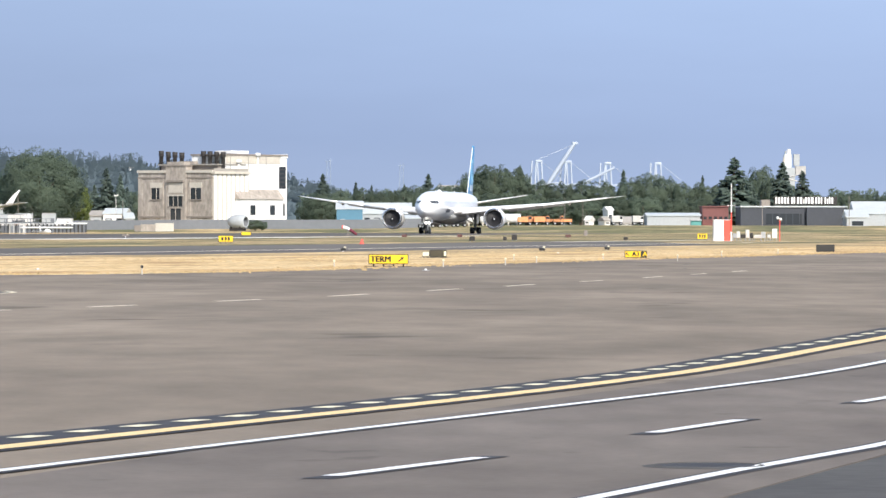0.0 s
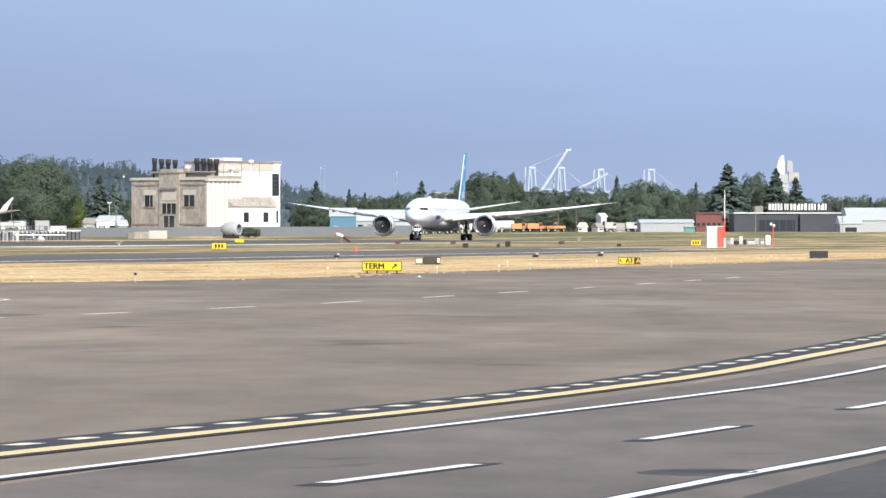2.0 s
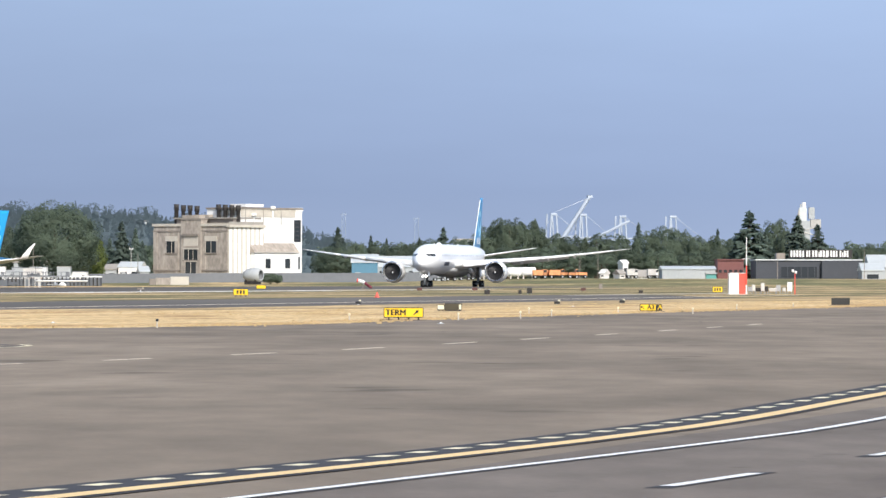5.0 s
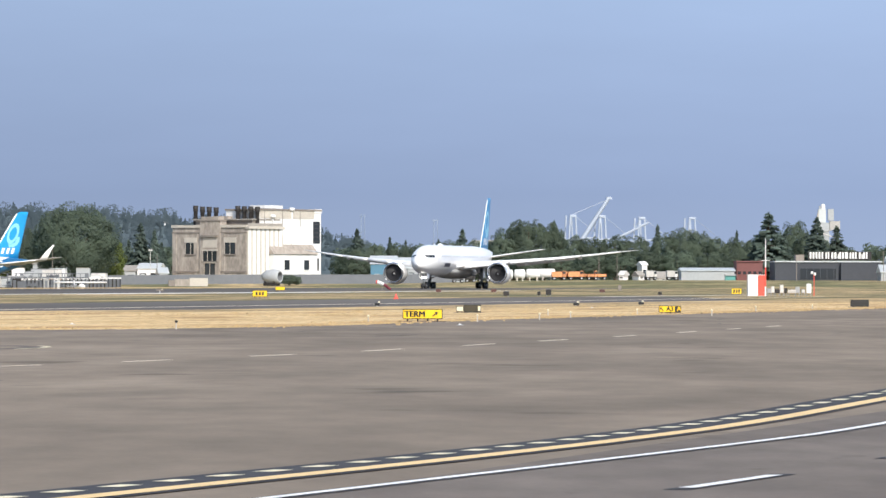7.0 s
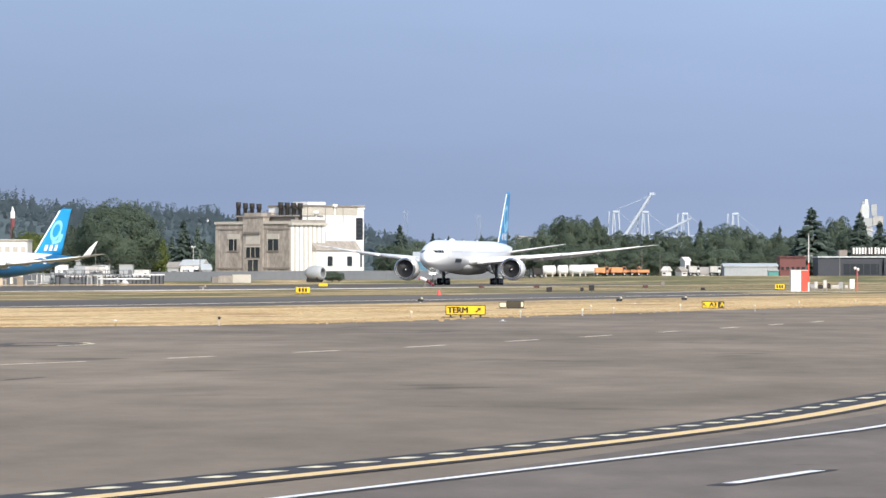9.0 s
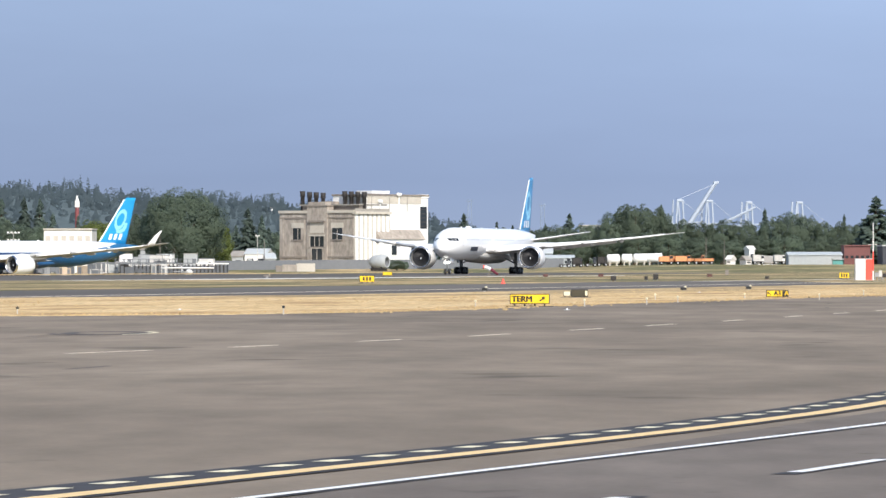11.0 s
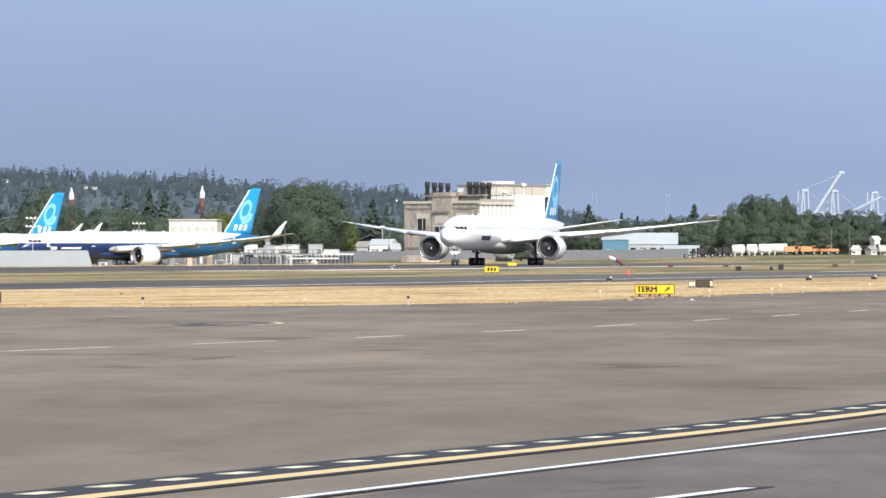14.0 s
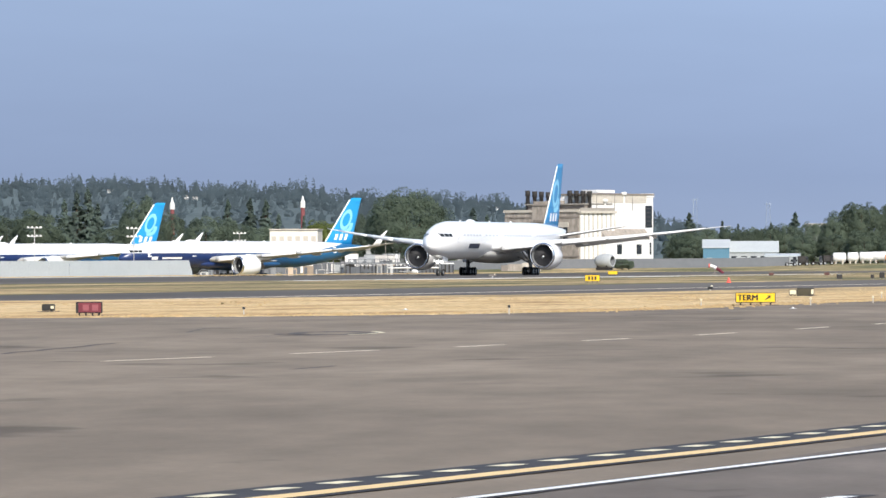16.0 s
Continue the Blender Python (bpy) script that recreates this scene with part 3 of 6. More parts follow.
def wheel(parent, x, y, z, r, w, name="wheel"):
    bm = bmesh.new()
    prof = [(-w / 2, r * 0.55), (-w / 2, r * 0.86), (-w * 0.32, r), (w * 0.32, r), (w / 2, r * 0.86), (w / 2, r * 0.55)]
    rings = [[(r_ * math.cos(2 * math.pi * i / 20), s, r_ * math.sin(2 * math.pi * i / 20)) for i in range(20)] for s, r_ in prof]
    loft(rings, bm, True, False, False)
    ob = part(name, bm, M_TYRE, parent, "", True, pose(x, y, z))
    rim = part("rim", tube((0, -w * 0.42, 0), (0, w * 0.42, 0), r * 0.56, seg=16), M_STRUT, ob)
    return ob


def aircraft(label, belly, folded, lit):
    t = thing("airliner", label, "airliner")
    paint = belly or M_AIR_WHITE
    # fuselage
    rings = []
    ss = [0.02, 0.12, 0.35, 0.8, 1.5, 2.5, 3.8, 5.5, 7.5, 9.5, 11, 16, 22, 28, 34, 40, 46, 52, 55, 58, 61, 64, 67, 70, 72.5, 74.5, 76, 76.5]
    for s in ss:
        r, zc = fuse_radius(38 - s)
        rings.append([(38 - s, r * math.cos(2 * math.pi * i / 40), zc + r * math.sin(2 * math.pi * i / 40)) for i in range(40)])
    body = part("fuselage", loft(rings), paint, t, "", True)
    # wing-to-body fairing
    rings = []
    for x, w, h in ((17, 1.2, 0.3), (14, 2.6, 1.0), (9, 3.25, 1.45), (2, 3.45, 1.6), (-4, 3.3, 1.5), (-9, 2.5, 0.9), (-12, 1.2, 0.3)):
        rings.append([(x, w * math.cos(2 * math.pi * i / 24), 3.55 + h * math.sin(2 * math.pi * i / 24)) for i in range(24)])
    part("belly_fairing", loft(rings), paint if belly else M_WING, t, "", True)
    # flight deck glazing
    for x0, x1 in ((35.72, 34.95), (34.85, 33.95), (33.85, 32.95)):
        for side in (1, -1):
            bm = bmesh.new()
            rows = []
            for i in range(4):
                x = x0 + (x1 - x0) * i / 3
                r, zc = fuse_radius(x)
                rows.append([bm.verts.new(fuse_point(x, math.degrees(math.asin(min(0.995, (z - zc) / r))), 0.025) * 1.0) for z in (6.25, 6.5, 6.78)])
            for a, b in zip(rows, rows[1:]):
                for j in range(2):
                    bm.faces.new((a[j], a[j + 1], b[j + 1], b[j]))
            if side < 0:
                bmesh.ops.transform(bm, matrix=Matrix.Diagonal((1, -1, 1, 1)), verts=bm.verts[:])
            part("flight_deck_window", bm, M_GLASS, t, "dark flight deck window", True)
    # cabin windows in rows and doors
    for side in (1, -1):
        for x0, x1 in ((29.0, 19.0), (17.2, 9.5), (7.0, -9.0), (-11.5, -25.5)):
            n = int(abs(x1 - x0) / 1.6)
            for i in range(n):
                xa = x0 + (x1 - x0) * i / n
                bm = skin_patch(xa, xa - 1.1, 12.5, 18.0, 1)
                if side < 0:
                    bmesh.ops.transform(bm, matrix=Matrix.Diagonal((1, -1, 1, 1)), verts=bm.verts[:])
                part("cabin_window", bm, M_CABIN, t)
        for x0 in (31.6, 18.4, 8.6, -10.0, -26.5):
            bm = skin_patch(x0, x0 - 1.1, -8, 30, 2, 0.015)
            if side < 0:
                bmesh.ops.transform(bm, matrix=Matrix.Diagonal((1, -1, 1, 1)), verts=bm.verts[:])
            part("cabin_door", bm, M_DOOR if not belly else M_AIR_WHITE, t)
        # maker's mark on the forward side as plain bars
        for x0, x1, a0, a1 in (((26.0, 20.4, -25, -10),) if not belly else ((27.5, 21.5, -19, -11), (30.5, 28.8, -22, -8))):
            bm = skin_patch(x0, x1, a0, a1, 4, 0.03)
            if side < 0:
                bmesh.ops.transform(bm, matrix=Matrix.Diagonal((1, -1, 1, 1)), verts=bm.verts[:])
            part("side_marking", bm, M_NAVY if not belly else M_AIR_WHITE, t, "plain dark marking bar" if not belly else "plain white marking bar")
    # antennae on the crown
    for x, h in ((22, 0.2), (6, 0.15), (-6, 0.2)):
        part("antenna", flat_poly([(x, 8.8), (x - 0.9, 8.8), (x - 0.8, 8.85 + h), (x - 0.35, 8.85 + h)], -0.06, 0.06), M_AIR_WHITE, t)
    part("antenna_fairing", lathe([(18.0, 0.02), (17.4, 0.35), (16.0, 0.45), (14.2, 0.3), (13.6, 0.02)], True, 14), M_AIR_WHITE, t, "", True, pose(0, 0, 8.8))
    # wings
    for side in (1, -1):
        ys = (2.4, 3.4, 6, 8.5, 10.8, 14, 17, 20, 24, 28, 30.5, 32.4)
        rings = []
        for y in ys:
            le, te, z = wing_line(y)
            rings.append(airfoil(le, te, side * y, z, 0.15 if y < 10 else 0.15, 0.03))
        w = part("wing", loft(rings), M_WING if belly else M_AIR_WHITE, t, "long thin swept wing", True)
        # leading-edge slats and flap-track fairings
        for y0, y1 in ((4.2, 9.4), (12.4, 18.5), (18.8, 25.0), (25.3, 31.8)):
            rings = []
            for i in range(5):
                y = y0 + (y1 - y0) * i / 4
                le, te, z = wing_line(y)
                c = (le - te) * 0.1
                rings.append([(le + 0.06 + c * (0.16 * math.cos(k) - 0.05), side * y, z + 0.05 * c + c * 0.42 * math.sin(k)) for k in [2 * math.pi * j / 8 for j in range(8)]])
            part("slat", loft(rings), M_AIR_WHITE, w, "", True)
        # flaps run out behind the wing
        for y0, y1, dz in ((3.6, 9.6, 0.75), (12.2, 23.5, 0.5)) if not belly else ():
            rings = []
            for i in range(4):
                y = y0 + (y1 - y0) * i / 3
                le, te, z = wing_line(y)
                c = 0.24 * (le - te)
                rings.append([(px, side * y, pz - 0.15 - 0.32 * (te + 0.5 - px)) for px, _, pz in airfoil(te + 0.5, te + 0.5 - c, y, z, 0.16, 0, 10)])
            part("flap", loft(rings), M_AIR_WHITE, w, "extended flap", True)
        for y in (7.0, 14.2, 19.5, 24.6):
            le, te, z = wing_line(y)
            c = le - te
            bm = lathe([(te + 0.42 * c, 0.02), (te + 0.33 * c, 0.26), (te + 0.12 * c, 0.36), (te - 0.03 * c, 0.25), (te - 0.17 * c, 0.02)], True, 12)
            part("flap_fairing", bm, M_WING if belly else M_AIR_WHITE, w, "", True, pose(0, side * y, z - 0.045 * c - 0.1))
        # hinged tip, level or folded upright
        rings = []
        for y in (32.4, 33.4, 34.6, 35.4, 35.86):
            le, te, z = wing_line(y)
            rings.append(airfoil(le, te, side * (y - 32.4), z - 7.65, 0.10))
        tilt = 78 * side if folded else 0
        part("folding_wing_tip", loft(rings), M_AIR_WHITE, t, "folded upright wing tip" if folded else "", True, pose(0, side * 32.4, 7.65, tilt))
        # engine
        ex, ey, ez = 11.3, side * 10.85, 3.22
        nac = part("nacelle", lathe([(-0.05, 1.86), (0.12, 1.93), (0.0, 2.06), (-0.5, 2.2), (-1.6, 2.3), (-3.2, 2.28), (-4.6, 2.1), (-5.7, 1.86), (-5.75, 1.78), (-4.6, 1.9), (-1.0, 1.8), (-0.05, 1.86)], True, 36), M_AIR_WHITE, t, "large white engine nacelle", True, pose(ex, ey, ez, 0, -1.5, 0))
        part("inlet_lip", lathe([(-0.28, 2.15), (0.02, 2.09), (0.16, 1.97), (0.13, 1.88), (-0.3, 1.80)], True, 36), M_METAL, nac, "polished metal inlet lip", True)
        part("inlet_duct", lathe([(-0.28, 1.79), (-1.15, 1.74)], True, 36), M_STRUT, nac, "", True)
        fan = part("fan", lathe([(-1.12, 1.74), (-1.2, 0.5)], True, 36), M_DARKMETAL, nac, "dark engine fan", True)
        for i in range(16):
            k = 2 * math.pi * i / 16
            bm = bmesh.new()
            rr = []
            for r, tw in ((0.42, 0.9), (1.0, 0.55), (1.7, 0.3)):
                ca, sa = math.cos(k + 0.12 * r), math.sin(k + 0.12 * r)
                d = 0.17
                rr.append([bm.verts.new((-0.98 + s * 0.1 * tw, r * ca - s * d * sa, r * sa + s * d * ca)) for s in (-1, 1)])
            for a, b in zip(rr, rr[1:]):
                bm.faces.new((a[0], a[1], b[1], b[0]))
            part("fan_blade", bm, M_DARKMETAL, fan, "", True)
        part("spinner", lathe([(-0.3, 0.02), (-0.45, 0.16), (-0.75, 0.34), (-1.05, 0.46)], True, 18), M_DARKMETAL, fan, "", True)
        part("spinner_mark", box(-0.50, -0.40, -0.02, 0.2, -0.25, 0.02), M_AIR_WHITE, fan)
        part("core_nozzle", lathe([(-4.8, 1.35), (-6.2, 1.1), (-7.4, 0.8), (-7.4, 0.7), (-8.4, 0.05)], True, 24), M_NOZZLE, nac, "", True)
        le, te, z = wing_line(10.85)
        part("pylon", flat_poly([(ex - 1.6, ez + 2.15), (ex - 3.0, ez + 2.6), (le - 0.4, z + 0.25), (le - 4.5, z - 0.3), (le - 6.0, z - 0.55), (ex - 6.5, ez + 1.0), (ex - 5.0, ez + 1.7)], side * 10.85 - 0.28, side * 10.85 + 0.28), M_AIR_WHITE, t)
        # tailplane
        rings = [airfoil(*a, 0.09) for a in ((-27.6, -35.0, side * 0.9, 6.55), (-28.4, -35.3, side * 2.2, 6.75), (-32.4, -36.6, side * 8, 7.7), (-35.2, -37.6, side * 11.5, 8.3), (-36.3, -37.8, side * 11.9, 8.36))]
        part("tailplane", loft(rings), M_WING if belly else M_AIR_WHITE, t, "", True)
    # fin with ring and plain marking bars
    def fin_edges(f):
        return -25.1 - 9.0 * f, -34.4 - 3.3 * f
    rings = []
    for f in (0, 0.2, 0.4, 0.6, 0.8, 0.94, 1.0):
        le, te = fin_edges(f)
        rings.append([(p[0], p[2], 7.9 + 11.35 * f) for p in airfoil(le - (0.6 if f == 1.0 else 0), te, 0, 0, 0.06)])
    fin = part("fin", loft(rings), M_BLUE if belly else M_BLUE_SHADED, t, "bright blue tail fin" if belly else "blue tail fin", True)
    part("fin_leading_edge", loft([[(fin_edges(f)[0] + dx, dy, 7.9 + 11.35 * f) for dx, dy in ((0.05, 0), (-0.28, 0.12), (-0.28, -0.12))] for f in (0.08, 0.96)]), M_AIR_WHITE, fin, "pale fin leading edge")

    def half(f, a):
        le, te = fin_edges(f)
        return (le - te) * 0.03 * abs(math.sin(math.acos(2 * a - 1))) ** 0.8 * (0.35 + 0.65 * a ** 0.5) + 0.03

    def fin_mark(pts, name, m, side, lab=""):
        bm = bmesh.new()
        vs = []
        for x, z in pts:
            f = (z - 7.9) / 11.35
            le, te = fin_edges(f)
            a = min(0.98, max(0.02, (x - te) / (le - te)))
            vs.append(bm.verts.new((x, side * half(f, a), z)))
        return bm, vs
    for side in (1, -1):
        # slanted ring
        pts = []
        for rr in (1.0, 0.62):
            for i in range(28):
                k = 2 * math.pi * i / 28
                pts.append((-32.6 + rr * 1.75 * math.cos(k) - 0.42 * rr * 2.5 * math.sin(k), 14.0 + rr * 2.5 * math.sin(k)))
        bm, vs = fin_mark(pts, "ring", M_CYAN, side)
        for i in range(28):
            j = (i + 1) % 28
            bm.faces.new((vs[i], vs[j], vs[28 + j], vs[28 + i]))
        part("fin_ring", bm, M_CYAN, fin, "pale cyan slanted ring marking")
        # swept foot of the ring
        sweep = [(-34.9, 13.2), (-34.6, 12.2), (-33.9, 11.3), (-32.6, 10.8), (-31.2, 10.75), (-31.0, 11.4), (-32.2, 11.55), (-33.1, 11.9), (-33.6, 12.6), (-33.8, 13.3)]
        bm, vs = fin_mark(sweep, "foot", M_CYAN, side)
        for i in range(4):
            bm.faces.new((vs[i], vs[i + 1], vs[8 - i], vs[9 - i]))
        part("fin_ring_foot", bm, M_CYAN, fin, "pale cyan swept marking")
        for x0 in (-28.4, -30.0, -31.6):
            z = 9.6
            bm, vs = fin_mark([(x0 - 0.7, z + 1.0), (x0 - 1.6, z + 1.0), (x0 - 1.0, z - 0.4), (x0 - 0.1, z - 0.4)], "bar", M_AIR_WHITE, side)
            bm.faces.new(vs)
            part("fin_bar", bm, M_AIR_WHITE, fin, "plain white marking bar")
    # nose gear
    g = part("nose_gear_strut", tube((32.1, 0, 0.55), (32.3, 0, 3.4), 0.17, 0.2), M_STRUT, t, "", True)
    part("gear_brace", tube((32.2, 0, 1.6), (30.2, 0, 3.2), 0.09), M_STRUT, g)
    for s in (1, -1):
        wheel(t, 32.1, s * 0.42, 0.55, 0.55, 0.4)
        part("gear_door", box(30.6, 33.2, s * 0.8 - 0.03, s * 0.8 + 0.03, 2.2, 3.1, 0.02), M_AIR_WHITE, t)
        part("taxi_lamp", lathe([(0.0, 0.02), (0.1, 0.20), (-0.1, 0.24), (-0.3, 0.1)], True, 14), M_LAMP if lit else M_METAL, g, "lit taxi lamp" if lit else "", True, pose(32.6, s * 0.34, 2.25))
    # main gear, six wheels a side
    for s in (1, -1):
        g = part("main_gear_strut", tube((0, s * 5.5, 0.7), (0.1, s * 5.4, 4.4), 0.3, 0.34), M_STRUT, t, "", True)
        part("truck_beam", tube((-1.55, s * 5.5, 0.68), (1.55, s * 5.5, 0.68), 0.2), M_STRUT, g)
        part("side_brace", tube((0.05, s * 5.4, 2.0), (0.1, s * 2.6, 3.4), 0.13), M_STRUT, g)
        part("drag_brace", tube((0.05, s * 5.4, 1.9), (3.0, s * 4.8, 4.2), 0.13), M_STRUT, g)
        part("gear_door", box(-1.0, 1.2, s * 6.0 - 0.05, s * 6.0 + 0.05, 2.2, 4.3, 0.03), M_AIR_WHITE, t)
        for dx in (-1.45, 0, 1.45):
            for dy in (-0.7, 0.7):
                wheel(t, dx, s * 5.5 + dy, 0.68, 0.68, 0.52)
    return t


def heading(x, y, z, a):
    """The pose of an aircraft that points a degrees left of straight towards the viewer."""
    return pose(x, y, z, 0, 0, -90 - a)


# ---- old concrete power station with white annexes ----
def power_station():
    d = 1500.0
    corner = at(-314, d)
    z0 = ground_z(corner[0], corner[1]) - 0.3
    t = thing("power_station", "old weathered concrete power station with white annexes", "power station", (corner[0], corner[1], z0), -40)
    # local frame: -x runs along the concrete front, +y along the white side
    FW, SD, H = 29.6, 16.0, 18.0
    part("front_wall", box(-FW, 0, 0.5, SD, 0, H), M_CONC, t, "weathered tan concrete")

    def on_front(name, x0, x1, za, zb, m, out=0.3, lab=""):
        return part(name, box(x0, x1, 0.5 - out, 0.7, za, zb), m, t, lab)
    on_front("plinth", -FW - 0.1, 0.15, 0, 2.4, M_CONC, 0.2)
    on_front("string_course", -FW - 0.15, 0.2, 3.5, 4.0, M_CONC_D, 0.25)
    on_front("parapet_band", -FW - 0.2, 0.25, 15.6, 16.0, M_CONC_D, 0.2)
    on_front("cornice", -FW - 0.3, 0.35, H - 0.7, H + 0.1, M_CONC_L, 0.35)
    for x in (-FW + 0.8, -20.2, -9.4, -0.9):
        on_front("pilaster", x - 0.8, x + 0.8, 2.4, 15.6, M_CONC, 0.12)
    # raised middle bay with a stepped head
    part("centre_bay", box(-18.2, -10.2, 0.1, 3.0, 0, 19.6), M_CONC, t)
    part("centre_head", box(-17.6, -10.8, 0.0, 2.6, 19.6, 20.7), M_CONC, t)
    part("centre_band", box(-18.4, -10.0, -0.1, 3.0, 19.3, 19.7), M_CONC_D, t)
    part("centre_hood", box(-17.4, -11.0, -0.5, 0.2, 14.4, 15.0), M_CONC_D, t)
    part("centre_panel", box(-17.0, -11.4, 0.02, 0.2, 11.2, 14.2), M_CONC_L, t)
    for x0, w, za, zb, k in ((-24.4, 4.3, 9.2, 12.7, 2), (-8.6, 4.3, 9.2, 12.7, 2), (-17.0, 5.6, 7.0, 10.2, 3), (-16.4, 4.4, 2.6, 6.4, 2), (-24.2, 4.0, 0.6, 2.2, 2), (-17.0, 5.6, 0.5, 2.3, 2), (-7.2, 3.0, 0.0, 2.6, 1)):
        y = 0.04 if -18 < x0 < -11 else 0.42
        for i in range(k):
            xa = x0 + w * i / k
            wd = part("window", box(xa + 0.12, xa + w / k - 0.12, y, y + 0.3, za, zb), M_GLASS, t)
            part("window_frame", box(xa + 0.02, xa + 0.12, y - 0.1, y + 0.3, za, zb), M_CONC_L, wd)
        part("window_head", box(x0 - 0.3, x0 + w + 0.3, y - 0.14, y + 0.3, zb, zb + (1.6 if za > 9 else 0.4)), M_CONC_L, t)
        part("window_sill", box(x0 - 0.3, x0 + w + 0.3, y - 0.2, y + 0.3, za - 0.35, za), M_CONC_D, t)
    # upper storey set back, with flat roof edges
    part("upper_storey", box(-23.5, -0.8, 4.0, SD - 0.5, H, 19.6), M_CONC_D, t)
    part("roof_edge", box(-24.2, -0.4, 3.3, SD, 19.6, 20.0), M_ROOFGREY, t)
    part("roof_house", box(-17.5, -11.5, 5.0, 10, 20.0, 20.9), M_CONC, t)
    # two rows of short black boiler stacks
    for x, zt in ((-25.4, 24.2), (-22.6, 23.9), (-19.9, 23.8), (-17.1, 23.6), (-8.4, 24.0), (-5.8, 23.9), (-3.2, 23.8), (-0.6, 23.7)):
        s = part("boiler_chimney", lathe([(18.0, 0.62), (zt - 1.6, 0.62), (zt - 1.5, 0.74), (zt, 0.80), (zt, 0.66), (zt - 1.0, 0.6)], False, 14), M_STACK, t, "short rusty black boiler chimney", True, pose(x, 6.0, 0))
        part("chimney_band", lathe([(zt - 1.7, 0.66), (zt - 1.65, 0.84), (zt - 1.4, 0.84), (zt - 1.35, 0.66)], False, 14), M_STACK, s)
    # white side with fins, greyer in the gaps between them
    part("side_wall", box(0.05, 0.5, 0.55, SD, 0, H - 0.4), M_CONC_L, t, "side wall, greyer between its white fins")
    for i in range(8):
        part("side_fin", box(0.5, 0.75, 0.7 + i * 1.95, 1.85 + i * 1.95, 0.5, 16.9), M_WHITEWALL, t)
        part("side_slot", box(0.48, 0.6, 1.95 + i * 1.95, 2.55 + i * 1.95, 2.0, 15.0), M_CONC_L, t)
    part("side_cornice", box(-0.2, 1.3, 0.2, SD + 0.2, 16.9, 17.7), M_CONC_L, t)
    part("side_roof_rail", box(0.4, 0.6, 0.6, SD, 17.7, 18.6), M_ROOFGREY, t)
    # tall white block behind, its long side to the sun
    Y0, Y1 = 7.0, 34.6
    tb = part("tall_block", box(-14.0, -0.6, Y0, Y1, 17.5, 22.6), M_WHITEWALL, t, "tall white-painted block")
    part("tall_lower", box(-14.0, -0.6, SD + 0.1, Y1, 0, 17.5), M_WHITEWALL, tb)
    part("tall_parapet", box(-14.3, -0.3, Y0 - 0.3, Y1 + 0.2, 22.6, 23.1), M_CONC_D, tb)
    part("corner_turret", box(-3.4, -0.4, Y1 - 3.0, Y1 + 0.3, 22.0, 23.2), M_WHITEWALL, tb)
    part("louvre", box(-0.7, -0.5, Y1 - 3.6, Y1 - 0.6, 12.6, 19.4), M_GLASS, tb, "tall dark louvre")
    for i in range(5):
        part("louvre_slat", box(-0.6, -0.4, Y1 - 3.6, Y1 - 0.6, 13.2 + i * 1.3, 13.45 + i * 1.3), M_STACK, tb)
    for y, zb, zt in ((12.5, 17.0, 21.4), (21.0, 10.0, 23.6)):
        part("vent_pipe", tube((-0.2, y, zb), (-0.2, y, zt), 0.28, seg=10), M_WHITEWALL, tb)
        part("vent_cowl", lathe([(zt - 1.2, 0.3), (zt - 0.9, 0.85), (zt - 0.2, 0.85), (zt, 0.3)], False, 12), M_WHITEWALL, tb, "", True, pose(-0.2, y, 0))
    part("beige_band", box(-0.7, -0.48, Y0 + 0.2, Y1 - 3.2, 20.2, 22.55), M_CONC_L, tb, "beige band under the roof edge")
    for y in (9.0, 17.0, 25.0):
        part("downpipe", tube((-0.42, y, 17.8), (-0.42, y, 22.4), 0.1, seg=6), M_ROOFGREY, tb)
    part("roof_duct", box(-9, -3, 12, 20, 23.3, 24.2), M_WHITEWALL, tb)
    # low white annex with a pitched grey roof
    an = part("annex", box(-0.5, 2.4, 10.0, 29.5, 0, 9.2), M_WHITEWALL, t, "low white annex with pitched roof")
    pr = [[(2.8, y, 9.2), (-0.6, y, 9.2), (-0.6, y, 12.2), (0.2, y, 12.2)] for y in (9.7, 29.8)]
    part("annex_roof", loft(pr), M_CONC, an, "grey pitched annex roof")
    for y in (14.8, 23.6):
        wd = part("annex_window", box(2.38, 2.45, y, y + 2.2, 4.4, 7.4), M_GLASS, an)
        part("sill", box(2.36, 2.6, y - 0.2, y + 2.4, 4.1, 4.4), M_WHITEWALL, wd)
    for y, zc in ((30.9, 4.2), (32.7, 4.2)):
        part("slot_window", box(-0.62, -0.5, y, y + 0.9, zc, zc + 3.8), M_GLASS, tb)
    t.scale.z = 0.968
    return t


haze_ring()
jet = aircraft("white twin-engined wide-body airliner taxiing, blue tail", None, False, True)
power_station()



# ---- parked airliners in the deep-blue house colours, wing tips folded ----
def parked_airliners():
    paint = livery_paint("white_over_navy_paint", (0.012, 0.032, 0.12), (0.016, 0.12, 0.27))
    a = aircraft("parked white and navy airliner, folded wing tips, blue tail", paint, True, False)
    tagged(a, group="parked airliners")
    a.matrix_world = heading(-120.0, 1189.0, ground_z(-120, 1189) + 0.0, 43.0)
    x, y = -176.0, 1264.0
    b = copy_thing(a, heading(x, y, ground_z(x, y), 43.0))
    tagged(b, "parked white and navy airliner behind the blast fence", group="parked airliners")
    x, y = -232.0, 1338.0
    c = copy_thing(a, heading(x, y, ground_z(x, y), 43.0))
    tagged(c, "third parked white and navy airliner in the row", group="parked airliners")


